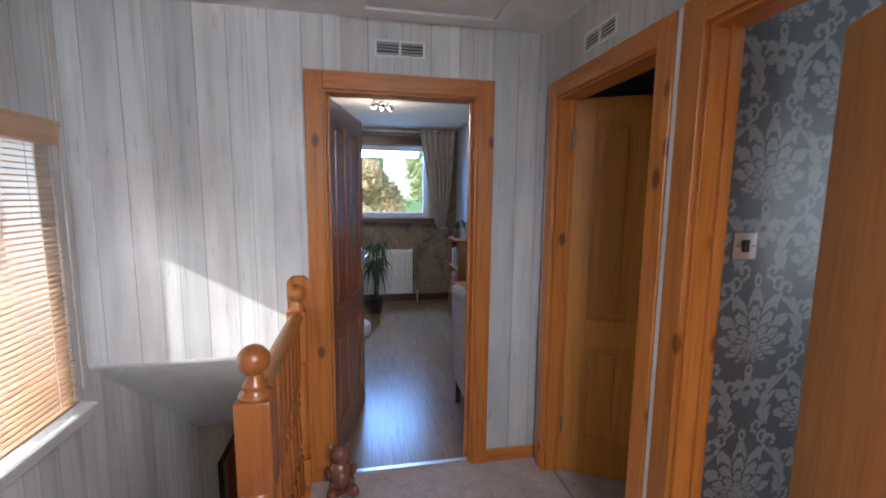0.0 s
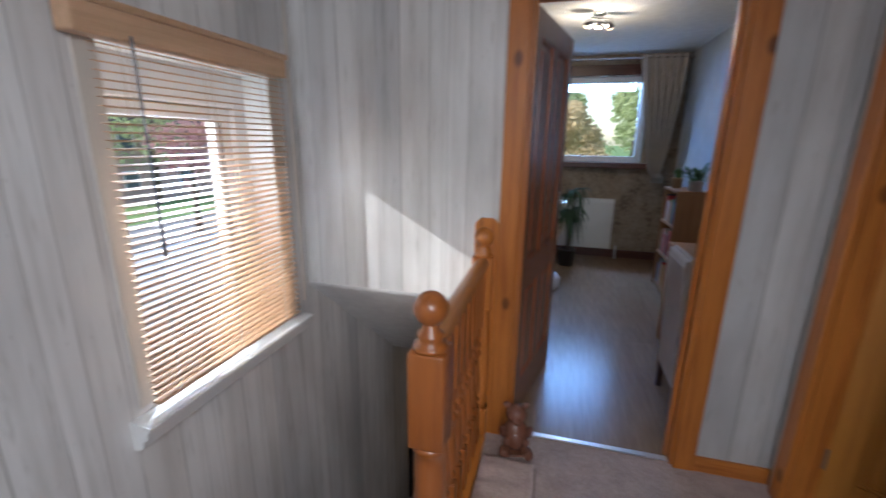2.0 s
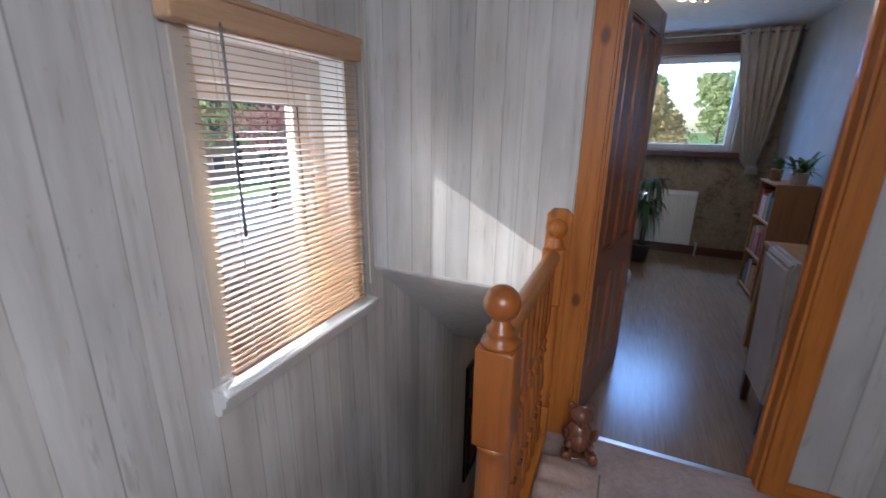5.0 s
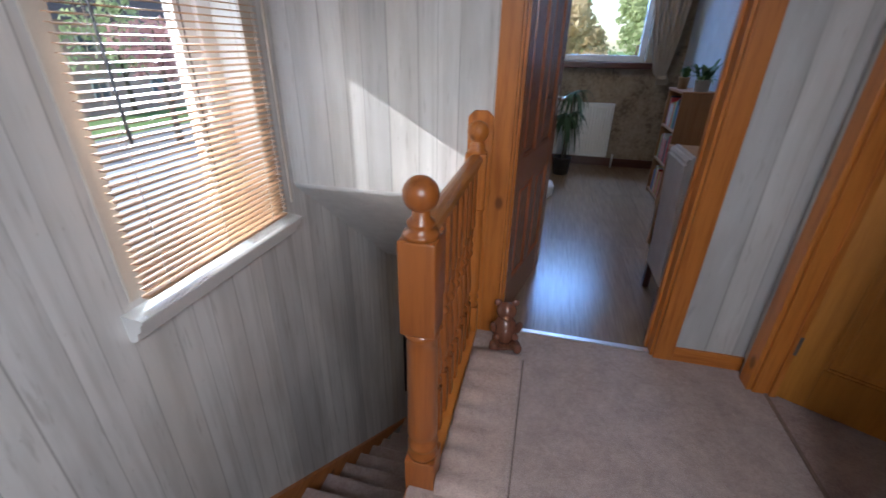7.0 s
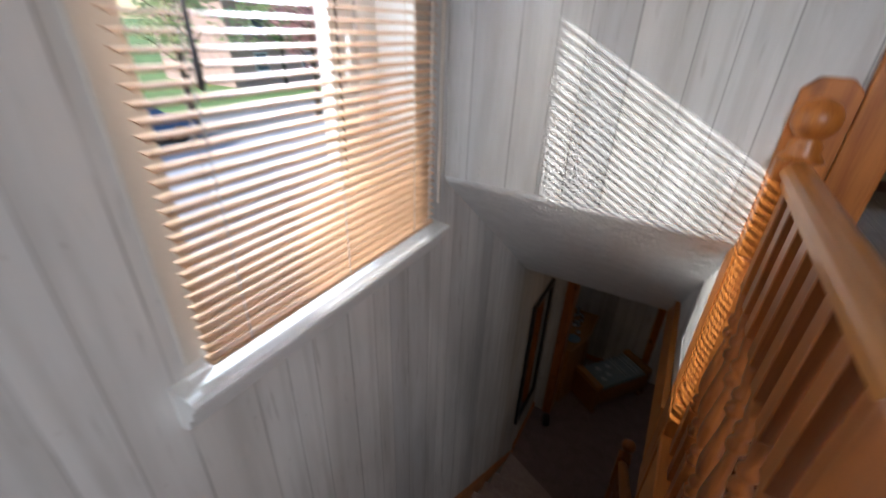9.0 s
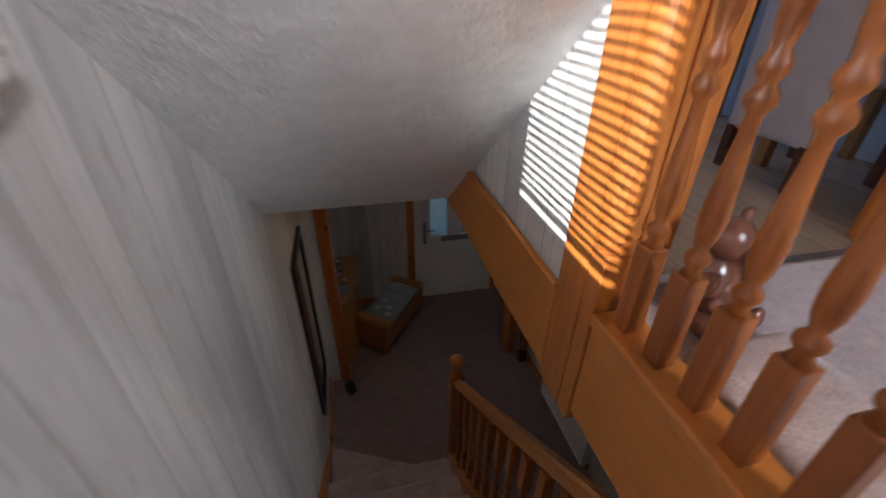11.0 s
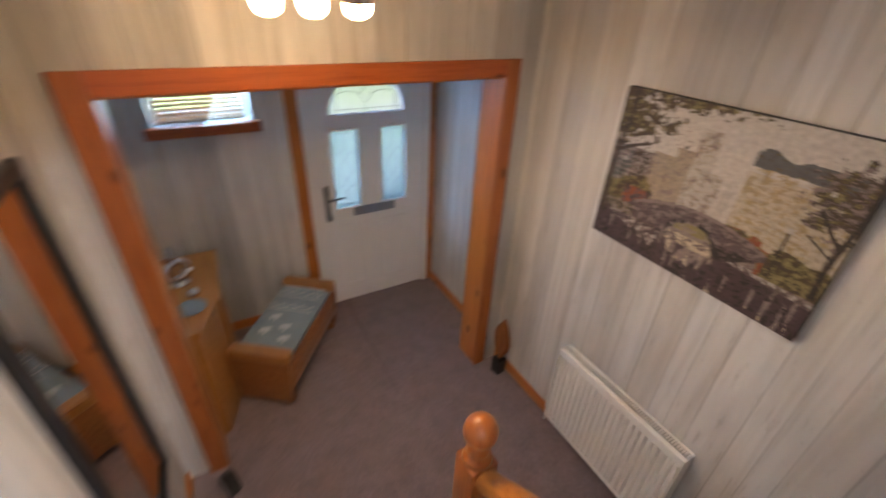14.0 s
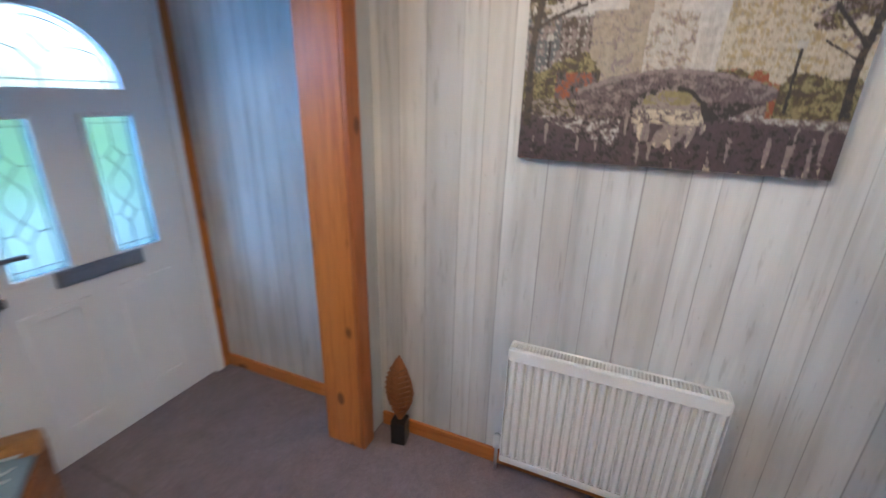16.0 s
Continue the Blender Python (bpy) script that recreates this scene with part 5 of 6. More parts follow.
for z in (0.05, 0.37, 0.69):
    y = 0.022
    while y < BW - 0.055:
        w, hh, dd = random.uniform(0.018, 0.042), random.uniform(0.19, 0.26), random.uniform(0.14, 0.19)
        col = random.choice(BOOKS)
        b = thing("book", "upright hardback book on the bookcase shelf", "book", pose(2.30, 2.35, 0.0), "books on the bookcase")
        part("cover", boxes((0.02, y, z + 0.001, 0.02 + dd, y + 0.003, z + hh), (0.02, y + w - 0.003, z + 0.001, 0.02 + dd, y + w, z + hh), (0.018, y, z + 0.001, 0.022, y + w, z + hh)), col, b)
        part("pages", boxes((0.024, y + 0.003, z + 0.005, 0.014 + dd, y + w - 0.003, z + hh - 0.004)), PAGES, b)
        y += w + 0.002


def small_plant(name, m, potmat, r, h, leaves, spread, label):
    t = thing(name, label, "plant", m)
    bm = bmesh.new()
    pot(bm, r, h, 0.88)
    part("pot", bm, potmat, t, flat=False)
    bm = bmesh.new()
    for i in range(leaves):
        strap_leaf(bm, (random.uniform(-r, r) * 0.4, random.uniform(-r, r) * 0.4, h * 0.85), i * 137.5, random.uniform(0.4, 1.0) * spread, random.uniform(0.05, 0.20), random.uniform(0.0, 0.12), random.uniform(0.02, 0.034))
    part("leaves", bm, GREEN, t)
    return t


small_plant("potted_plant", pose(2.46, 2.45, BH + 0.02), POT_WHITE, 0.062, 0.095, 46, 0.17, "bushy green plant in a white pot on the bookcase")
small_plant("potted_plant", pose(2.36, 2.66, BH + 0.02), POT_TAN, 0.045, 0.10, 16, 0.08, "small plant in a tan clay pot on the bookcase")

desk = thing("desk", "plain wooden desk against the office wall", "desk")
part("desktop", boxes((2.06, 0.62, 0.715, 2.595, 1.45, 0.745), bevel=0.004), TABLEWOOD, desk)
for x, y in ((2.09, 0.66), (2.55, 0.66), (2.09, 1.41), (2.55, 1.41)):
    part("leg", boxes((x - 0.022, y - 0.022, 0.0, x + 0.022, y + 0.022, 0.715), bevel=0.003), TABLEWOOD, desk)

chair = thing("dining_chair", "high-backed chair in a pale grey fabric cover with dark legs", "chair", pose(2.12, 0.55, 0.0, 0, 0, 0))
bm = bmesh.new()
prism(bm, [(-0.21, 0.16), (-0.15, 0.16), (-0.145, 0.48), (-0.17, 0.85), (-0.19, 0.885), (-0.225, 0.885), (-0.245, 0.85), (-0.222, 0.48)], 1, -0.175, 0.175)
bmesh.ops.bevel(bm, geom=bm.edges[:], offset=0.012, segments=2, affect="EDGES")
part("backrest", bm, CHAIRCLOTH, chair)
part("seat", boxes((-0.15, -0.19, 0.36, 0.24, 0.19, 0.49), bevel=0.02), CHAIRCLOTH, chair)
for x, y in ((-0.19, -0.155), (-0.19, 0.155), (0.20, -0.16), (0.20, 0.16)):
    part("leg", boxes((x - 0.018, y - 0.018, 0.0, x + 0.018, y + 0.018, 0.38 if x > 0 else 0.17), bevel=0.003), DARKTRIM, chair)
bm = bmesh.new()
lathe(bm, [(0.16, 0.0), (0.18, 0.02), (0.185, 0.10), (0.17, 0.13), (0.10, 0.145), (0.004, 0.148)], 28)
tagged(part("floor_pouffe", bm, CHAIRCLOTH, flat=False), "low round pale fabric stool on the laminate", "stool").matrix_world = pose(1.16, 2.35, 0.0)
bm = bmesh.new()
lathe(bm, [(0.009, 0.0), (0.009, 0.16)], 10)
tagged(part("radiator_pipe", bm, POT_WHITE, flat=False), "white radiator pipe rising from the office floor", "pipe").matrix_world = pose(2.03, 3.70, 0.0)

# ---- front door and porch ----
fd = thing("door_4", "white front door with a fanlight and two leaded panes", "door", kind="structure")
FY = 3.38
part("frame", boxes((1.05, FY, F0, 1.10, FY + 0.06, -0.62), (1.955, FY, F0, 2.005, FY + 0.06, -0.62), (1.10, FY, -0.67, 1.955, FY + 0.06, -0.62), bevel=0.004), UPVC, fd)


def door_slab():
    """The door skin with its fanlight and pane openings cut through."""
    x0, x1, z0, z1 = 1.103, 1.952, F0 + 0.012, -0.673
    y0, y1 = FY + 0.012, FY + 0.055
    bm = bmesh.new()
    cx, zf, rf = 1.512, -1.105, 0.272
    holes = [(1.235, 1.425, -1.795, -1.215), (1.605, 1.795, -1.795, -1.215)]
    xs = [x0, 1.235, 1.425, 1.605, 1.795, x1]
    for a, b in zip(xs, xs[1:]):
        for c, d in ((z0, -1.795), (-1.795, -1.215), (-1.215, zf)):
            if (a, b, c, d) in holes:
                continue
            box(bm, a, y0, c, b, y1, d)
    # above the fanlight base: outline minus half round, as strips
    n = 24
    arc = [(cx + rf * math.cos(math.pi * i / n), zf + rf * math.sin(math.pi * i / n)) for i in range(n + 1)]
    prism(bm, [(arc[0][0], zf), (x1, zf), (x1, z1), (arc[0][0], z1)], 1, y0, y1)
    prism(bm, [(x0, zf), (arc[-1][0], zf), (arc[-1][0], z1), (x0, z1)], 1, y0, y1)
    for (xa, za), (xb, zb) in zip(arc, arc[1:]):
        prism(bm, [(xb, zb), (xa, za), (xa, z1), (xb, z1)], 1, y0, y1)
    bmesh.ops.remove_doubles(bm, verts=bm.verts[:], dist=1e-5)
    return bm, holes, arc, cx, zf, rf


bm, holes, arc, cx, zf, rf = door_slab()
leaf = part("leaf", bm, UPVC, fd)
part("seal", boxes((1.1005, FY + 0.02, F0 + 0.01, 1.1025, FY + 0.05, -0.672), (1.9525, FY + 0.02, F0 + 0.01, 1.9545, FY + 0.05, -0.672)), PEWTER, fd)
for a, b, c, d in holes:
    f = 0.018
    part("bead", boxes((a - f, FY + 0.004, c - f, a, FY + 0.02, d + f), (b, FY + 0.004, c - f, b + f, FY + 0.02, d + f), (a, FY + 0.004, c - f, b, FY + 0.02, c), (a, FY + 0.004, d, b, FY + 0.02, d + f), bevel=0.004), UPVC, fd)
    g = part("pane", boxes((a, FY + 0.03, c, b, FY + 0.036, d)), FROST, fd, "pale green leaded glass")
    g.visible_shadow = False
    mx, mz = (a + b) / 2, (c + d) / 2
    bm = bmesh.new()
    t0 = 0.0018
    for x in (a + 0.022, b - 0.022):
        box(bm, x - t0, FY + 0.026, c, x + t0, FY + 0.030, d)
    for z in (c + 0.025, d - 0.025):
        box(bm, a, FY + 0.026, z - t0, b, FY + 0.030, z + t0)
    lines = [((mx, d), (mx, mz + 0.17)), ((mx, mz - 0.17), (mx, c))]
    for z in (mz + 0.125, mz - 0.125):
        tips = [(mx, z + 0.045), (mx + 0.034, z), (mx, z - 0.045), (mx - 0.034, z)]
        lines += list(zip(tips, tips[1:] + tips[:1])) + [((a + 0.022, z), (mx - 0.034, z)), ((mx + 0.034, z), (b - 0.022, z))]
    for side in (-1, 1):
        bow = [(mx + side * 0.046 * math.sin(math.pi * k / 6), mz + 0.08 - 0.16 * k / 6) for k in range(7)]
        lines += list(zip(bow, bow[1:]))
    for p, q in lines:
        dv = Vector((q[0] - p[0], 0, q[1] - p[1]))
        m = Matrix.Translation(((p[0] + q[0]) / 2, FY + 0.028, (p[1] + q[1]) / 2)) @ pose(0, 0, 0, 0, -math.degrees(math.atan2(dv.z, dv.x)), 0)
        bmesh.ops.create_cube(bm, size=1, matrix=m @ Matrix.Diagonal((dv.length, 0.003, t0 * 2, 1)))
    part("lead", bm, PEWTER, fd)
bm = bmesh.new()
prism(bm, arc, 1, FY + 0.03, FY + 0.036)
g = part("fanlight_pane", bm, FROST_WHITE, fd, "pale leaded half-round glass")
g.visible_shadow = False
bm = bmesh.new()
for r0, r1 in ((rf - 0.001, rf + 0.018),):
    for i in range(24):
        a0, a1 = math.pi * i / 24, math.pi * (i + 1) / 24
        prism(bm, [(cx + r0 * math.cos(a0), zf + r0 * math.sin(a0)), (cx + r1 * math.cos(a0), zf + r1 * math.sin(a0)), (cx + r1 * math.cos(a1), zf + r1 * math.sin(a1)), (cx + r0 * math.cos(a1), zf + r0 * math.sin(a1))], 1, FY + 0.004, FY + 0.02)
box(bm, cx - rf - 0.018, FY + 0.004, zf - 0.018, cx + rf + 0.018, FY + 0.02, zf)
part("fanlight_bead", bm, UPVC, fd)
bm = bmesh.new()
star = [(cx, zf + 0.185), (cx + 0.045, zf + 0.125), (cx, zf + 0.065), (cx - 0.045, zf + 0.125)]
lines = list(zip(star, star[1:] + star[:1])) + [(star[0], (cx, zf + rf)), (star[2], (cx, zf)), ((cx - rf, zf + 0.028), (cx + rf, zf + 0.028))]
for side in (-1, 1):
    bow = [(cx + side * (0.045 + 0.165 * k / 6), zf + 0.125 + 0.022 * math.sin(math.pi * k / 6)) for k in range(7)]
    lines += list(zip(bow, bow[1:])) + [((cx + side * 0.21, zf + 0.125), (cx + side * 0.21, zf))]
rim = [(cx + 0.243 * math.cos(math.pi * k / 20), zf + 0.243 * math.sin(math.pi * k / 20)) for k in range(21)]
lines += list(zip(rim, rim[1:]))
for p, q in lines:
    dv = Vector((q[0] - p[0], 0, q[1] - p[1]))
    m = Matrix.Translation(((p[0] + q[0]) / 2, FY + 0.028, (p[1] + q[1]) / 2)) @ pose(0, 0, 0, 0, -math.degrees(math.atan2(dv.z, dv.x)), 0)
    bmesh.ops.create_cube(bm, size=1, matrix=m @ Matrix.Diagonal((dv.length, 0.003, 0.0042, 1)))
part("lead", bm, PEWTER, fd)
# pressed lower panels
for a, b in ((1.215, 1.46), (1.57, 1.815)):
    bm = bmesh.new()
    z0, z1, f = F0 + 0.15, F0 + 0.73, 0.036
    box(bm, a, FY + 0.002, z0, a + f, FY + 0.013, z1, bevel=0.005)
    box(bm, b - f, FY + 0.002, z0, b, FY + 0.013, z1, bevel=0.005)
    box(bm, a + f, FY + 0.002, z0, b - f, FY + 0.013, z0 + f, bevel=0.005)
    box(bm, a + f, FY + 0.002, z1 - f, b - f, FY + 0.013, z1, bevel=0.005)
    part("pressed_panel", bm, UPVC, fd)
LETTER = plain("slate_metal", (0.24, 0.26, 0.30), 0.4, 0.6, 0.08, 20, 0.05)
lb = part("letterbox", boxes((1.36, FY - 0.006, -1.87, 1.70, FY + 0.012, -1.80), bevel=0.006), LETTER, fd, "dark grey metal letterbox")
part("flap", boxes((1.38, FY - 0.012, -1.86, 1.68, FY - 0.005, -1.815), bevel=0.004), LETTER, lb)
hn = part("handle", boxes((1.150, FY - 0.004, -1.88, 1.182, FY + 0.012, -1.60), bevel=0.005), PEWTER, fd, "dark lever handle on a long plate")
part("lever", boxes((1.158, FY - 0.05, -1.70, 1.174, FY, -1.682), (1.158, FY - 0.055, -1.70, 1.285, FY - 0.040, -1.682), bevel=0.005), PEWTER, hn)
part("key", boxes((1.163, FY - 0.045, -1.842, 1.169, FY - 0.004, -1.828), (1.155, FY - 0.062, -1.852, 1.177, FY - 0.045, -1.818), bevel=0.003), PEWTER, hn)
part("keyhole", boxes((1.160, FY - 0.012, -1.85, 1.172, FY - 0.003, -1.815), bevel=0.003), BLACK, hn)
df = thing("door_frame_4", "pine trim beside the white front door", "door frame", kind="structure")
part("architrave", boxes((0.968, FY + 0.025, F0, 1.049, FY + 0.05, -0.61), bevel=0.004), PINE, df)
part("architrave", boxes((2.006, FY + 0.005, F0, 2.058, FY + 0.05, -0.61), bevel=0.004), PINE, df)
part("sill", boxes((1.05, FY + 0.062, F0, 2.0, 3.72, F0 + 0.02)), UPVC, df)

w3 = thing("window_3", "small porch window with a dark wooden sill", "window", kind="structure")
part("window_frame", boxes((0.23, 3.56, -1.10, 0.27, 3.62, -0.50), (0.73, 3.56, -1.10, 0.77, 3.62, -0.50), (0.27, 3.56, -1.10, 0.73, 3.62, -1.06), (0.27, 3.56, -0.54, 0.73, 3.62, -0.50), bevel=0.004), UPVC, w3)
g = part("pane", boxes((0.27, 3.588, -1.06, 0.73, 3.592, -0.54)), GLASS, w3)
g.visible_shadow = False
part("reveal", boxes((0.2305, 3.43, -1.0995, 0.234, 3.56, -0.50), (0.766, 3.43, -1.0995, 0.7695, 3.56, -0.50)), WHITE, w3)
part("window_sill", boxes((0.19, 3.385, -1.165, 0.81, 3.56, -1.101), bevel=0.006), REDWOOD_X, w3, "dark red wooden sill")
b2 = thing("venetian_blind", "wooden venetian blind in the porch window", "blind")
bm = bmesh.new()
prism(bm, [(-0.0125, 0.0011), (0.0, 0.0024), (0.0125, 0.0011), (0.0125, -0.0011), (0.0, 0.0002), (-0.0125, -0.0011)], 0, -0.235, 0.235)
me = bpy.data.meshes.new("slat")
bm.to_mesh(me)
bm.free()
me.materials.append(SLAT)
for i in range(21):
    ob = new("slat", me)
    ob.parent = b2
    ob.matrix_world = pose(0.5, 3.50, -1.075 + i * 0.0255, 42, 0, 0)
part("bottom_rail", boxes((0.265, 3.49, -1.099, 0.735, 3.515, -1.086), bevel=0.003), SLAT, b2)
part("head_rail", boxes((0.265, 3.485, -0.54, 0.735, 3.52, -0.505), bevel=0.003), SLAT, b2)
for x in (0.33, 0.67):
    part("ladder_cord", boxes((x - 0.001, 3.486, -1.09, x + 0.001, 3.488, -0.53)), CREAM, b2)

# ---- hall ----
mir = thing("wall_mirror", "tall mirror in a black frame on the plank wall", "mirror")
MY0, MY1, MZ0, MZ1 = 1.53, 2.075, -2.19, -0.81
f = 0.045
part("frame", boxes((0.0, MY0, MZ0, 0.03, MY0 + f, MZ1), (0.0, MY1 - f, MZ0, 0.03, MY1, MZ1), (0.0, MY0 + f, MZ0, 0.03, MY1 - f, MZ0 + f), (0.0, MY0 + f, MZ1 - f, 0.03, MY1 - f, MZ1), bevel=0.006), BLACK, mir)
part("mirror_glass", boxes((0.002, MY0 + f, MZ0 + f, 0.016, MY1 - f, MZ1 - f)), MIRROR, mir, "clear mirror glass")

panel_radiator("radiator", pose(2.02, 1.655, F0 + 0.10, 0, 0, -90), 0.735, 0.555, "white fluted panel radiator below the painting")


def painting():
    """A stretched canvas: a park with an arched stone bridge over water, trees and pale city blocks, laid in small dabs."""
    W, H, D = 0.85, 0.635, 0.035
    nx, ny = 330, 246
    pal = dict(sky=(0.52, 0.49, 0.45), haze=(0.45, 0.415, 0.37), cream=(0.47, 0.415, 0.315), beige=(0.33, 0.275, 0.205), ochre=(0.36, 0.28, 0.14), win=(0.32, 0.265, 0.185), slate=(0.10, 0.105, 0.11), rock=(0.115, 0.085, 0.085), rock_lit=(0.225, 0.18, 0.17),
               dark=(0.035, 0.028, 0.026), bark=(0.065, 0.048, 0.035), leaf=(0.105, 0.085, 0.035), leaf_lit=(0.24, 0.205, 0.09), rust=(0.26, 0.075, 0.03), water=(0.075, 0.052, 0.056), shine=(0.50, 0.42, 0.30), snow=(0.42, 0.40, 0.37), path=(0.25, 0.21, 0.18), red=(0.5, 0.03, 0.03))
    names = list(pal)
    mats = [plain("paint_" + k, c, 0.5, 0, 0.30, 60, 0.3, 300) for k, c in pal.items()]

    def nz(x, y, s, o=0.0):
        return noise.noise((x * s + o, y * s - o, o * 1.7))

    def colour(u, v):
        j = 0.55 * nz(u, v, 40, 3.1) + 0.42 * nz(u, v, 110, 7.7) + random.uniform(-0.07, 0.07)
        # tree trunks and limbs
        trunk_l = abs(u - (0.018 + 0.045 * (v - 0.2) + 0.008 * math.sin(v * 9))) < 0.012 + 0.014 * max(0, 0.45 - v)
        limb_l = 0.04 < u < 0.20 and abs(v - (0.62 + 0.75 * (u - 0.04) - 1.2 * (u - 0.04) ** 2)) < 0.010
        trunk_r = abs(u - (0.978 + 0.02 * (v - 0.3) + 0.008 * math.sin(v * 11))) < 0.010 + 0.03 * max(0, 0.36 - v)
        limb_r = 0.88 < u < 0.985 and (abs(v - (0.52 - 1.5 * (u - 0.975))) < 0.012 or abs(v - (0.46 - 0.8 * (u - 0.975))) < 0.006)
        if v > 0.17 and (trunk_l or limb_l):
            return "bark" if j > -0.1 else "dark"
        if v > 0.25 and (trunk_r or limb_r):
            return "dark" if j < 0.15 else "bark"
        # loose crowns with sky between the leaves
        leafy = 0.9 * nz(u, v, 26, 5) + 0.9 * nz(u, v, 60, 5) + 1.0 * j
        crown_l = max(0.0, u - 0.05) / 0.30 + max(0.0, 0.80 - v) / 0.22 + leafy * 0.75
        fringe = (1.0 - v) / 0.07 + max(0.0, u - 0.30) / 0.34 + leafy * 0.8
        crown_r = ((0.95 - u) / 0.15) ** 2 + ((v - 0.74) / 0.19) ** 2 + leafy * 0.85
        if (crown_l < 0.62 and v > 0.52) or (fringe < 0.9 and u < 0.68):
            if j > 0.16:
                return "leaf_lit" if nz(u, v, 9, 13) > -0.1 else "beige"
            return "bark" if j < -0.05 else "leaf"
        if crown_r < 0.62 and v > 0.5:
            return "leaf_lit" if j > 0.26 else ("leaf" if j > 0.10 else ("bark" if j > -0.14 else "rock_lit"))
        # lamp posts
        for lu, lo, hi in ((0.828, 0.26, 0.51), (0.085, 0.44, 0.56)):
            if abs(u - lu) < 0.0045 and lo < v < hi:
                return "dark"
            if abs(u - lu) < 0.012 and hi <= v < hi + 0.028:
                return "snow"
        # stone bridge: a long low deck over one wide arch
        deck = 0.437 - 0.95 * (u - 0.51) ** 2 + 0.004 * nz(u, v, 60)
        ring = ((u - 0.505) / 0.112) ** 2 + ((v - 0.205) / 0.140) ** 2 + 0.20 * nz(u, v, 30, 9)
        hole = ring < 1 and v > 0.200
        mirror = ((u - 0.520) / 0.112) ** 2 + ((v - 0.205) / 0.112) ** 2 + 0.7 * nz(u * 4, v * 0.6, 9, 4) < 1 and v <= 0.205
        foot = 0.225 if u < 0.66 else 0.215 + 0.75 * (u - 0.66)
        if 0.20 < u < 0.80 and foot < v < deck and not hole:
            if v > deck - 0.020:
                return "rock_lit" if j > -0.18 else "rock"
            if ring < 1.30:
                return "rock_lit" if j > 0.02 and u < 0.52 else "dark"
            if u > 0.56 and v < 0.30:
                return "dark" if j < 0.12 else "rock"
            return "rock_lit" if j > 0.18 else ("dark" if j < -0.26 else "rock")
        if hole:
            if v > 0.285:
                return "leaf_lit" if j > -0.05 else "path"
            return "shine" if j > -0.02 and v < 0.262 else ("path" if j > -0.16 else "rock")
        if mirror:
            streak = nz(u * 4.0, v * 0.5, 12, 6) + 0.4 * j
            return "shine" if streak > 0.32 else ("path" if streak > 0.02 else "rock_lit" if streak > -0.16 else "water")
        if v > 0.30 - 0.06 * (u > 0.78):
            # shrubs along the bank
            bush = 0.41 + 0.05 * nz(u, 0, 14, 2) + 0.03 * nz(u, v, 40, 1) + 0.09 * math.exp(-((u - 0.19) / 0.06) ** 2)
            if v < bush and (u < 0.27 or u > 0.62):
                if 0.63 < u < 0.80 and nz(u, v, 12, 21) > -0.15:
                    return "rust" if j > -0.10 else "leaf_lit"
                if 0.12 < u < 0.26 and v < 0.42:
                    return "rust" if j > 0.14 else ("rock" if j > -0.14 else "dark")
                return "leaf_lit" if j > 0.12 else ("bark" if j < -0.1 else "leaf")
            # cream block with a slate mansard
            side = 0.615 + 0.03 * max(0.0, (v - 0.45))
            if u > side and v < 0.845 + 0.02 * math.sin(u * 40) * (0.64 < u < 0.80) + 0.006 * j:
                if v > 0.765 + 0.010 * nz(u, v, 50):
                    return "slate" if j < 0.24 else "leaf"
                if 0.735 < v < 0.765 and j > -0.05:
                    return "sky"
                if (u * 46) % 1 < 0.30 and (v * 30) % 1 < 0.45 and j < 0.28:
                    return "beige"
                return "cream" if j > -0.14 else "ochre"
            # stepped tower, pink block and dark blocks
            if (0.405 < u < 0.49 and v < 0.875) or (0.40 < u < 0.545 and v < 0.66):
                return "haze" if j > -0.06 else "beige" if j > -0.24 else "rock_lit"
            if 0.225 < u < 0.405 and v < 0.68 + 0.06 * (u > 0.33):
                return "beige" if j > -0.12 else ("rock_lit" if (u * 40) % 1 < 0.6 else "path")
            if u <= 0.225 and v < 0.66:
                return "snow" if (u * 40) % 1 < 0.25 and (v * 30) % 1 < 0.35 else ("slate" if u < 0.12 and j < 0.1 else "rock_lit" if j > 0.0 else "bark")
            if 0.555 < u < 0.60 and v < 0.60 + 0.06 * (0.57 < u < 0.585):
                return "haze"
            return "sky" if j > -0.48 else "haze"
        # banks
        if u < 0.36 and v > 0.235 - 0.45 * u + 0.03 * j and v > 0.03:
            return "snow" if j > 0.20 and v < 0.22 else ("path" if j > 0.08 else ("leaf" if v > 0.22 and j > -0.1 else "rock" if j > -0.16 else "dark"))
        if u > 0.66 and v > 0.232 - 0.12 * (u - 0.66) + 0.015 * j:
            return "snow" if j > 0.12 and v < 0.262 - 0.12 * (u - 0.66) else ("path" if j > -0.04 else "rock")
        # still water with upright streaks of light
        refl = nz(u * 4.5, v * 0.45, 12, 6) + 0.35 * j
        if refl > 0.27 and 0.62 < u < 0.99 and v < 0.15 + 0.1 * j:
            return "shine" if v < 0.05 and j > 0.1 else ("rock_lit" if j < 0.2 else "path")
        if refl > 0.42:
            return "path"
        return "water" if j > -0.15 else "dark"

    t = thing("painting", "unframed canvas painting of a park bridge and city blocks", "painting", pose(2.02, 1.70, -1.292, 0, 0, -90))
    part("canvas", boxes((0, -D, 0, W, 0, H), bevel=0.003), mats[names.index("dark")], t)
    verts, faces, idx = [], [], []
    for j in range(ny + 1):
        for i in range(nx + 1):
            verts.append((W * i / nx, -D - 0.0015, H * j / ny))
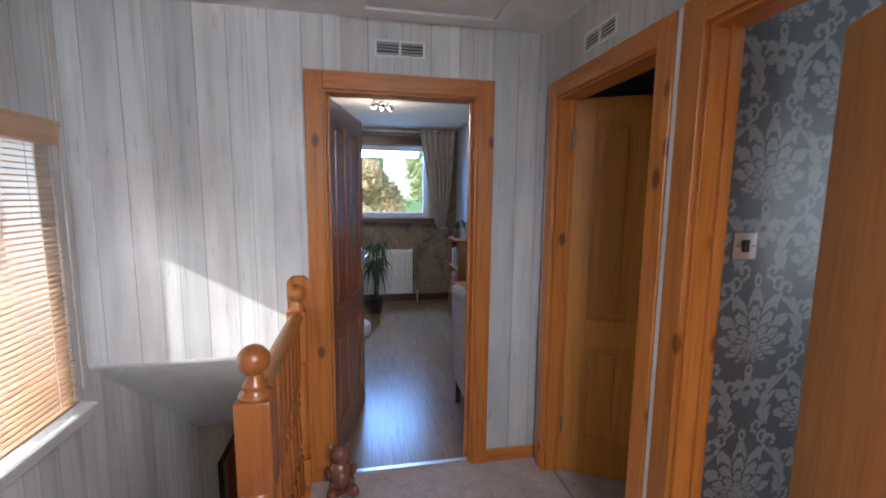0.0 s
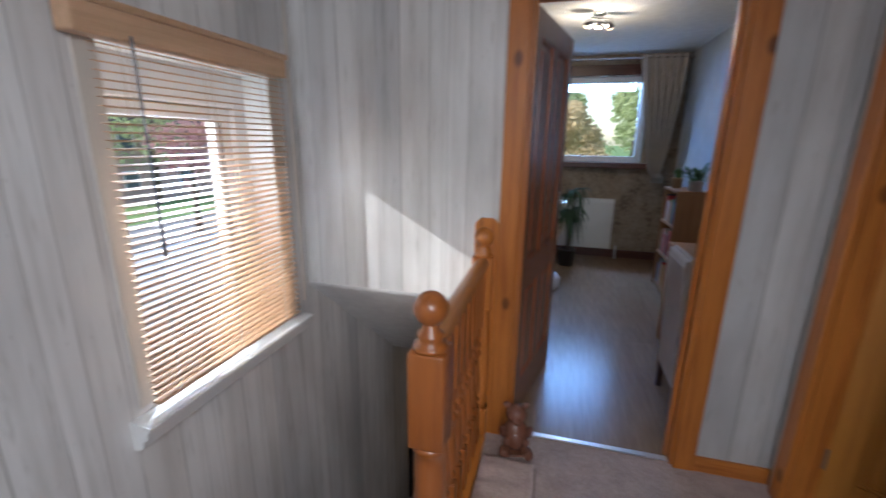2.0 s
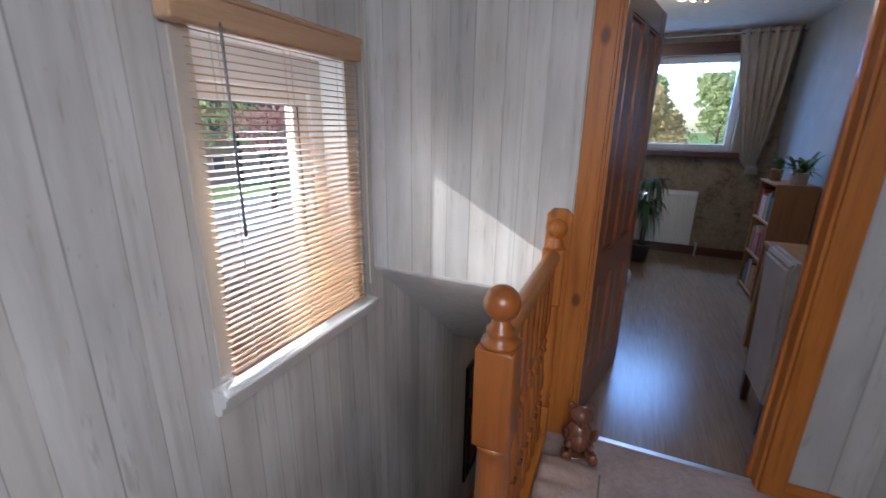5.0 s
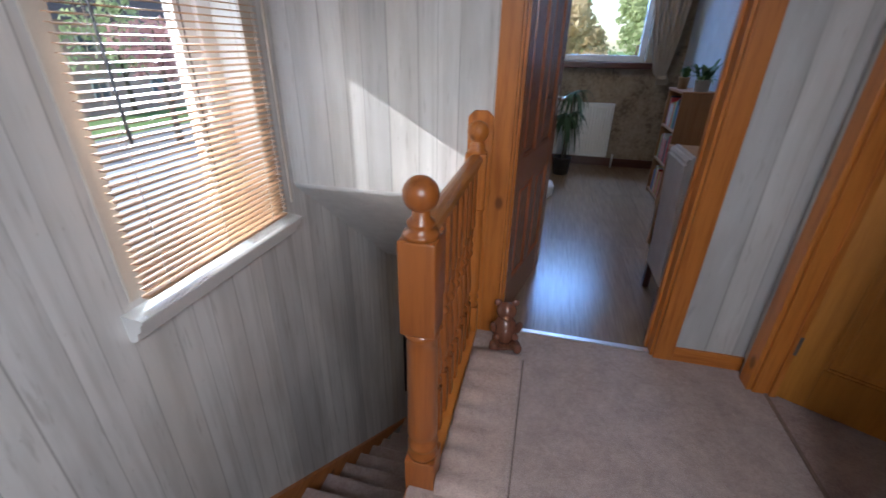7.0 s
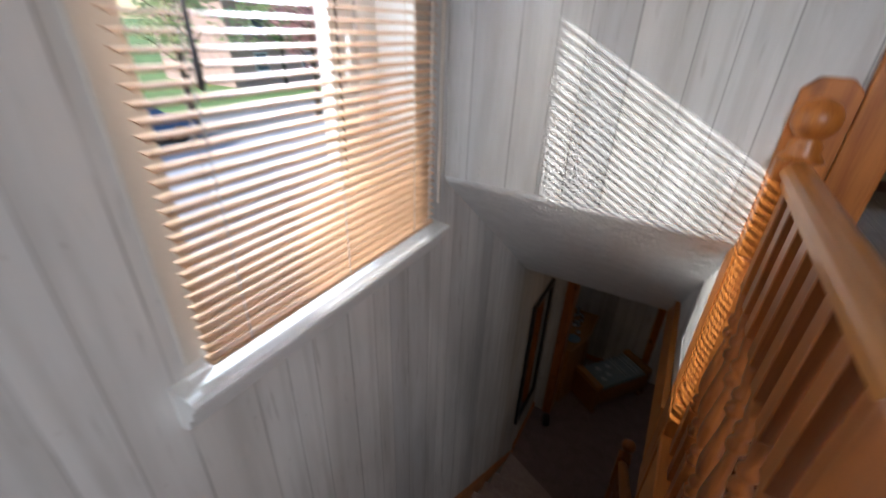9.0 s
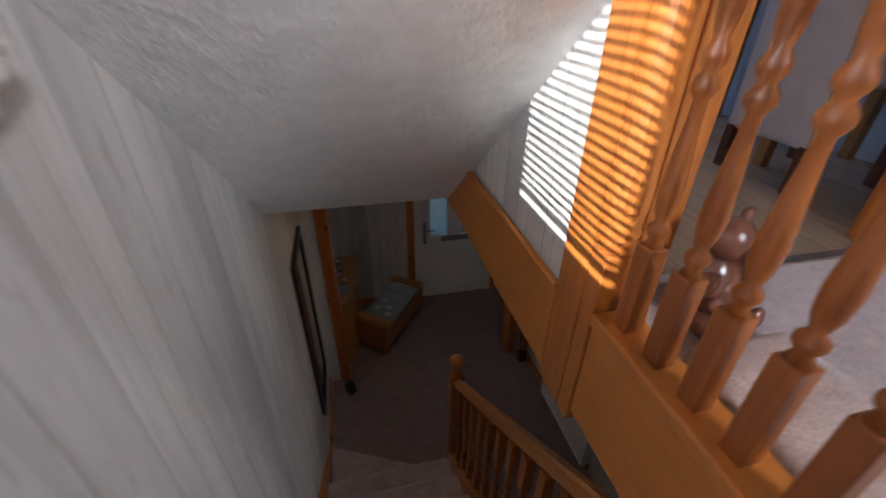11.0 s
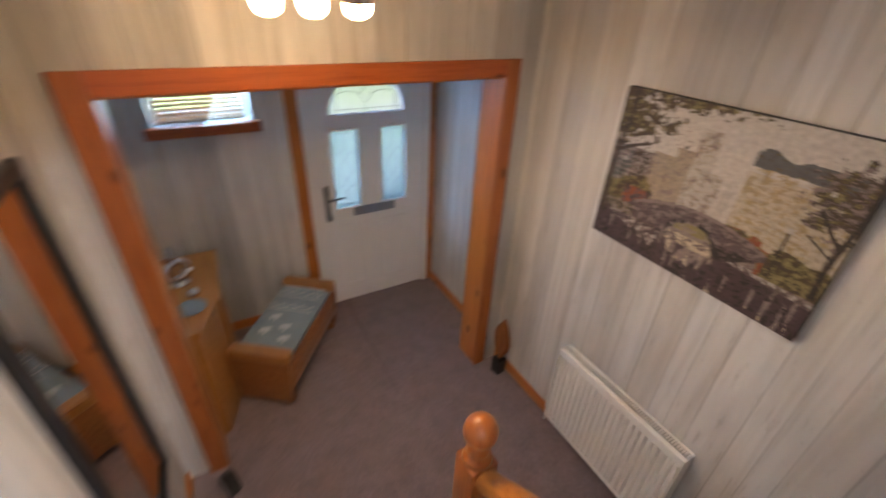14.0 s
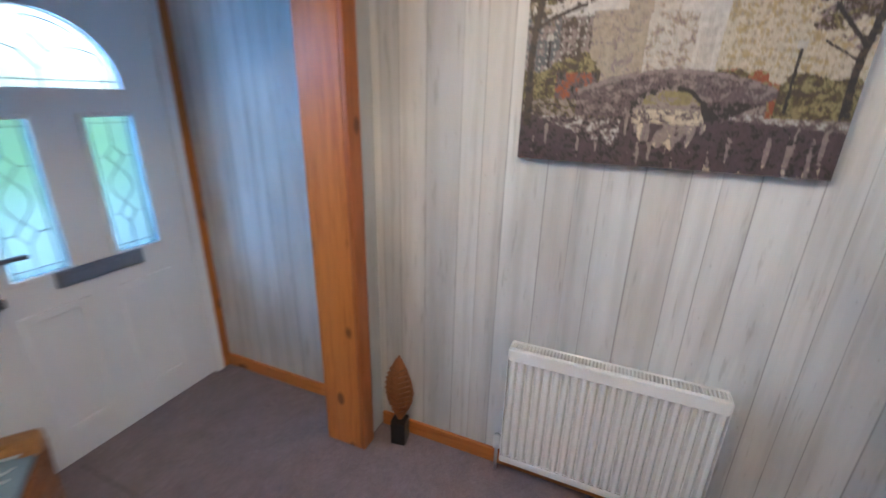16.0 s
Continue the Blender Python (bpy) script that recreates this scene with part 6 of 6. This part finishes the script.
    for j in range(ny):
        for i in range(nx):
            a = j * (nx + 1) + i
            faces.append((a, a + 1, a + nx + 2, a + nx + 1))
            ju, jv = random.uniform(-0.5, 0.5), random.uniform(-0.5, 0.5)
            idx.append(names.index(colour((i + 0.5 + ju) / nx, (j + 0.5 + jv) / ny)))
    me = bpy.data.meshes.new("picture")
    me.from_pydata(verts, [], faces)
    for k in mats:
        me.materials.append(k)
    me.polygons.foreach_set("material_index", idx)
    ob = new("picture", me)
    ob.parent = t
    ob["label"] = "muted park scene in browns, creams and greens"
    return t


painting()

orn = thing("leaf_ornament", "tall carved wooden leaf on a black block", "ornament", pose(1.945, 2.15, F0, 0, 0, 8))
part("base", boxes((-0.035, -0.035, 0.0, 0.035, 0.035, 0.13), bevel=0.004), BLACK, orn, "black block base")
bm = bmesh.new()
prof = [(0.012, 0.13), (0.035, 0.17), (0.062, 0.23), (0.070, 0.29), (0.060, 0.35), (0.040, 0.41), (0.018, 0.455), (0.004, 0.475)]
rings = []
for r, z in prof:
    rings.append([bm.verts.new((0.018 * math.cos(a) * (0.4 + r * 9), r * math.sin(a), z)) for a in [math.tau * i / 16 for i in range(16)]])
for a, b in zip(rings, rings[1:]):
    for i in range(16):
        bm.faces.new((a[i], a[(i + 1) % 16], b[(i + 1) % 16], b[i]))
bm.faces.new(list(reversed(rings[0])))
bm.faces.new(rings[-1])
for k in range(9):
    z = 0.18 + k * 0.028
    w = 0.066 * math.sin(math.pi * min(1, (z - 0.12) / 0.36))
    for s in (-1, 1):
        m = Matrix.Translation((-0.020, s * w * 0.5, z + 0.006)) @ pose(0, 0, 0, s * 30, 0, 0)
        bmesh.ops.create_cube(bm, size=1, matrix=m @ Matrix.Diagonal((0.010, w * 0.98, 0.006, 1)))
part("leaf", bm, LEAFWOOD, orn)

stop = thing("door_stop", "small black wedge standing by the porch opening", "doorstop", pose(0.195, 2.13, F0, 0, 0, 25))
bm = bmesh.new()
prism(bm, [(-0.05, 0.0), (0.06, 0.0), (0.045, 0.10), (0.0, 0.12), (-0.04, 0.07)], 0, -0.035, 0.035)
bmesh.ops.bevel(bm, geom=bm.edges[:], offset=0.006, segments=2, affect="EDGES")
part("wedge", bm, BLACK, stop)

bench = thing("storage_bench", "low wooden storage bench with a blue patterned cushion", "bench", pose(0.70, 2.92, F0, 0, 0, 53))
BL, BWD, BZ = 0.80, 0.38, 0.36
bm = bmesh.new()
belly = [(-BWD / 2 + 0.055, 0.05), (BWD / 2 - 0.055, 0.05), (BWD / 2 - 0.035, 0.09), (BWD / 2 - 0.006, 0.15), (BWD / 2 + 0.004, 0.21), (BWD / 2 - 0.004, 0.27), (BWD / 2 - 0.026, 0.31), (BWD / 2 - 0.030, BZ - 0.028)]
belly += [(-y, z) for y, z in reversed(belly[2:])]
prism(bm, belly, 0, -BL / 2 + 0.03, BL / 2 - 0.03)
part("body", bm, BENCHWOOD, bench)
bm = bmesh.new()
prism(bm, [(-BWD / 2, BZ - 0.027), (BWD / 2, BZ - 0.027), (BWD / 2 + 0.008, BZ - 0.014), (BWD / 2, BZ), (-BWD / 2, BZ), (-BWD / 2 - 0.008, BZ - 0.014)], 0, -BL / 2 + 0.034, BL / 2 - 0.034)
part("lid", bm, BENCHWOOD, bench)
for x in (-BL / 2, BL / 2 - 0.034):
    bm = bmesh.new()
    arc = [(BWD / 2 * math.cos(radians(a)), BZ + 0.012 + 0.062 * math.sin(radians(a)) ** 0.8) for a in range(0, 181, 15)]
    prism(bm, [(y, z) for y, z in reversed(arc)] + [(BWD / 2 - 0.02, 0.045), (-BWD / 2 + 0.02, 0.045)], 0, x, x + 0.034)
    bmesh.ops.recalc_face_normals(bm, faces=bm.faces[:])
    part("end_panel", bm, BENCHWOOD, bench, "rounded wooden end panel")
for x in (-BL / 2 - 0.004, BL / 2 - 0.086):
    part("end_cap", boxes((x, -BWD / 2 - 0.004, BZ + 0.002, x + 0.09, BWD / 2 + 0.004, BZ + 0.078), bevel=0.022), TABLEWOOD, bench, "honey-coloured rounded cap")
for x in (-BL / 2 + 0.05, BL / 2 - 0.05):
    for y in (-BWD / 2 + 0.06, BWD / 2 - 0.06):
        bm = bmesh.new()
        lathe(bm, [(0.018, 0.0), (0.032, 0.008), (0.036, 0.026), (0.030, 0.042), (0.020, 0.052)], 14, (x, y))
        part("bun_foot", bm, BENCHWOOD, bench, flat=False)
bm = bmesh.new()
box(bm, -BL / 2 + 0.10, -BWD / 2 + 0.015, BZ, BL / 2 - 0.05, BWD / 2 - 0.015, BZ + 0.068)
bmesh.ops.subdivide_edges(bm, edges=bm.edges[:], cuts=6, use_grid_fill=True)
for v in bm.verts:
    u, w = (v.co.x - 0.025) / (BL / 2 - 0.075), v.co.y / (BWD / 2 - 0.015)
    k = (1 - min(1, abs(u)) ** 6) * (1 - min(1, abs(w)) ** 6)
    if v.co.z > BZ + 0.03:
        v.co.z = BZ + 0.026 + 0.044 * k + 0.003 * noise.noise((u * 3, w * 2, 0))
cush = thing("cushion", "blue-grey seat cushion with a pale printed pattern on the bench", "cushion", pose(0.70, 2.92, F0, 0, 0, 53))
part("cover", bm, CUSHION, cush, flat=False)
zz = BZ + 0.0725
for row, xx in ((0, 0.02), (1, 0.06), (2, 0.16), (3, 0.21), (4, 0.27)):
    bm = bmesh.new()
    for k in range(27):
        y = -0.16 + k * 0.012
        off = 0.012 * math.sin(k * 1.1 + row) if row in (1, 3) else 0.0
        box(bm, xx + off, y, zz - 0.008, xx + 0.007 + off, y + 0.0121, zz - (0.0 if 4 < k < 22 else 0.003))
    part("stripe_print", bm, CUSHION_LIGHT, cush, "pale woven stripe")
for px, py in ((-0.17, 0.06), (-0.12, -0.05), (-0.22, -0.09), (-0.04, 0.05)):
    bm = bmesh.new()
    for k, ln in ((0, 1.25), (1, 1.0), (-1, 1.0), (2, 0.75), (-2, 0.75)):
        a = radians(200 + k * 38)
        m = Matrix.Translation((px + 0.026 * ln * math.cos(a), py + 0.026 * ln * math.sin(a), zz - 0.0035)) @ pose(0, 0, 0, 0, 0, math.degrees(a))
        bmesh.ops.create_uvsphere(bm, u_segments=10, v_segments=6, radius=0.5, matrix=m @ Matrix.Diagonal((0.055 * ln, 0.019, 0.007, 1)))
    part("leaf_print", bm, CUSHION_LIGHT, cush, "pale printed leaf")

tab = thing("console_table", "honey wood console table against the porch wall", "table")
bm = bmesh.new()
prism(bm, [(0.01, 2.48), (0.25, 2.48), (0.36, 2.78), (0.38, 3.30), (0.01, 3.30)], 2, -1.905, -1.875)
part("tabletop", bm, TABLEWOOD, tab)
bm = bmesh.new()
prism(bm, [(0.015, 2.495), (0.235, 2.495), (0.335, 2.79), (0.355, 3.28), (0.015, 3.28)], 2, F0, -1.905)
part("cabinet_body", bm, TABLEWOOD, tab)
for y0, y1 in ((2.83, 3.03), (3.05, 3.25)):
    part("door", boxes((0.340, y0, F0 + 0.08, 0.358, y1, -1.93), bevel=0.003), TABLEWOOD, tab)

vase = thing("silver_ornament", "polished silver knot sculpture on the console table", "ornament", pose(0.17, 2.98, -1.875, 0, 0, 30))
bm = bmesh.new()
lathe(bm, [(0.055, 0.0), (0.058, 0.008), (0.02, 0.014), (0.012, 0.03)], 20)


def tube_ring(bm, c, r, t, m, n=28, k=10):
    rows = []
    for i in range(n):
        a = math.tau * i / n
        rows.append([bm.verts.new(m @ Vector((c[0] + (r + t * math.cos(b)) * math.cos(a), c[1] + t * math.sin(b), c[2] + (r + t * math.cos(b)) * math.sin(a)))) for b in [math.tau * q / k for q in range(k)]])
    for i in range(n):
        for q in range(k):
            bm.faces.new((rows[i][q], rows[(i + 1) % n][q], rows[(i + 1) % n][(q + 1) % k], rows[i][(q + 1) % k]))


tube_ring(bm, (0.01, 0, 0.085), 0.055, 0.020, Matrix())
tube_ring(bm, (-0.01, 0, 0.20), 0.036, 0.012, pose(0, 0, 0, 0, 0, 60))
blob(bm, (0.06, 0, 0.055), (0.03, 0.03, 0.03))
part("knot", bm, CHROME, vase, flat=False)
dish = thing("trinket_dish", "small blue-grey glass dish on the console table", "dish", pose(0.22, 2.68, -1.875))
bm = bmesh.new()
lathe(bm, [(0.03, 0.0), (0.045, 0.004), (0.075, 0.022), (0.072, 0.025), (0.042, 0.009), (0.004, 0.007)], 24)
part("bowl", bm, CUSHION, dish, flat=False)
bm = bmesh.new()
bmesh.ops.create_icosphere(bm, subdivisions=3, radius=0.03)
tagged(part("silver_ball", bm, CHROME, flat=False), "small polished silver ball on the console table", "ornament").matrix_world = pose(0.24, 2.80, -1.845)

# ---- outside ----
bm = bmesh.new()
bmesh.ops.create_grid(bm, x_segments=2, y_segments=2, size=600)
gr = tagged(part("ground", bm, OUT_GRASS), "short green grass reaching the horizon", "ground", kind="structure")
gr.matrix_world = pose(0, 0, F0 - 0.25)
slab("drive", [(-14.5, -14, F0 - 0.25, -0.4, 26, F0 - 0.235)], OUT_ROAD, "pale grey paved drive beside the house", "pavement")
slab("road", [(-19, -60, F0 - 0.25, -13, 60, F0 - 0.24)], plain("outside_asphalt", (0.22, 0.225, 0.235), 0.9, 0, 0.2, 1.0, 0), "grey asphalt road", "road")
slab("front_path", [(-0.4, 4.1, F0 - 0.25, 9.0, 10, F0 - 0.235)], OUT_ROAD, "pale grey paved front path", "pavement")


def tree(name, x, y, h, r, leafmat, label, n=900, zb=F0 - 0.25):
    """A tapered trunk with limbs and a loose crown of many small leaf clumps."""
    t = thing(name, label, "tree", pose(x, y, zb))
    bm = bmesh.new()
    lathe(bm, [(0.16, 0), (0.11, h * 0.3), (0.07, h * 0.6), (0.03, h * 0.9)], 9)
    for i in range(9):
        a, z0 = i * 2.4, h * (0.3 + 0.05 * i)
        d = Vector((math.cos(a), math.sin(a), 0.9)).normalized()
        m = Matrix.Translation(Vector((0, 0, z0)) + d * r * 0.35) @ d.to_track_quat("Z", "Y").to_matrix().to_4x4()
        bmesh.ops.create_cone(bm, segments=6, cap_ends=True, radius1=0.05, radius2=0.015, depth=r * 0.8, matrix=m)
    part("trunk", bm, BARK, t)
    verts, faces = [], []
    lumps = [(Vector((random.gauss(0, 0.45), random.gauss(0, 0.45), random.uniform(-0.7, 0.8))) * r * 0.8, random.uniform(0.25, 0.5) * r) for _ in range(16)]
    for i in range(n):
        c, s = random.choice(lumps)
        d = Vector((random.gauss(0, 1), random.gauss(0, 1), random.gauss(0, 1))).normalized()
        p = c + d * s * random.uniform(0.6, 1.0) + Vector((0, 0, h * 0.66))
        q = Euler((random.uniform(0, 6.3), random.uniform(0, 6.3), 0)).to_matrix()
        w = random.uniform(0.06, 0.15) * (r / 1.8)
        k = len(verts)
        for a, b in ((-1, 0), (0, 0.7), (1, 0), (0, -0.7)):
            verts.append(tuple(p + q @ Vector((a * w, b * w, 0.2 * w * (abs(a))))))
        faces.append((k, k + 1, k + 2, k + 3))
    me = bpy.data.meshes.new("crown")
    me.from_pydata(verts, [], faces)
    me.materials.append(leafmat)
    ob = new("crown", me)
    ob.parent = t
    return t


for x, y, h, r, lm in ((-4, 24, 6.6, 2.4, LEAF_A), (0.6, 19, 6.4, 2.3, LEAF_B), (-1.2, 27, 8.4, 3.0, LEAF_A), (-2.6, 31, 8.6, 2.9, LEAF_A), (1.6, 25, 7.0, 2.4, LEAF_B), (12, 28, 6.4, 2.4, LEAF_A), (0.6, 38, 9.6, 3.6, LEAF_A), (14, 36, 8, 2.8, LEAF_B), (8.8, 47, 10, 3.6, LEAF_A), (-6, 34, 8.5, 3.2, LEAF_B)):
    tree("garden_tree", x, y, h, r, lm, "autumn garden tree with russet leaves" if lm is LEAF_B else "leafy green garden tree", 3600)
tree("maroon_tree", -15.0, 14.0, 5.6, 1.9, LEAF_C, "small maroon-leaved tree beside the road", 1100)
tree("garden_tree", -17.0, 9.0, 6.0, 2.0, LEAF_A, "leafy green garden tree", 1100)
tree("garden_tree", -24.0, 20, 7.2, 2.8, LEAF_A, "leafy green garden tree", 900)


def house(x, y, w, d, h, turn, wallmat, label):
    t = thing("house", label, "house", pose(x, y, F0 - 0.25, 0, 0, turn))
    part("wall", boxes((-w / 2, -d / 2, 0, w / 2, d / 2, h)), wallmat, t)
    bm = bmesh.new()
    prism(bm, [(-d / 2 - 0.4, h), (d / 2 + 0.4, h), (0, h + d * 0.36)], 0, -w / 2 - 0.3, w / 2 + 0.3)
    part("roof", bm, OUT_ROOF, t)
    for fx in (-0.32, 0.0, 0.32):
        for z in (0.9, 3.4):
            wi = part("window", boxes((fx * w - 0.55, -d / 2 - 0.04, z, fx * w + 0.55, -d / 2 + 0.02, z + 1.2), bevel=0.02), UPVC, t)
            part("pane", boxes((fx * w - 0.47, -d / 2 - 0.05, z + 0.08, fx * w + 0.47, -d / 2 - 0.041, z + 1.12)), HOUSE_PANE, wi)
    return t


house(-30, 24, 13, 8, 5.2, 90, OUT_BRICK, "pink brick house with a dark pitched roof across the road")
house(-28, -8, 11, 8, 5.2, 90, OUT_RENDER, "cream rendered house with a dark pitched roof across the road")
house(-27, 46, 11, 8, 5.2, 75, OUT_BRICK, "pink brick house with a dark pitched roof down the road")
for tx in range(-14, 34, 5):
    tree("hedge_tree", tx + random.uniform(-1, 1), 58 + random.uniform(-3, 3), 6.6, 3.2, LEAF_A, "distant green tree in the hedge line", 1300)
car = thing("parked_car", "blue hatchback parked on the road", "car", pose(-16.0, 6.0, F0 - 0.235, 0, 0, 2))
bm = bmesh.new()
prism(bm, [(-2.0, 0.3), (2.0, 0.3), (2.05, 0.75), (1.15, 0.90), (0.55, 1.42), (-1.3, 1.45), (-1.95, 0.95)], 0, -0.85, 0.85)
bmesh.ops.bevel(bm, geom=bm.edges[:], offset=0.08, segments=2, affect="EDGES")
part("body", bm, plain("blue_car_paint", (0.07, 0.12, 0.22), 0.25, 0.2, 0.05, 3, 0), car)
for sx in (-0.8, 0.8):
    for yy in (-1.25, 1.25):
        bm = bmesh.new()
        bmesh.ops.create_cone(bm, segments=20, cap_ends=True, radius1=0.31, radius2=0.31, depth=0.2, matrix=pose(sx, yy, 0.31, 0, 90, 0))
        part("wheel", bm, BLACK, car)
    part("side_window", boxes((sx - 0.06 if sx > 0 else sx - 0.035, -1.15, 0.95, sx + 0.06 if sx < 0 else sx + 0.035, 0.55, 1.33), bevel=0.02), BLACK, car)
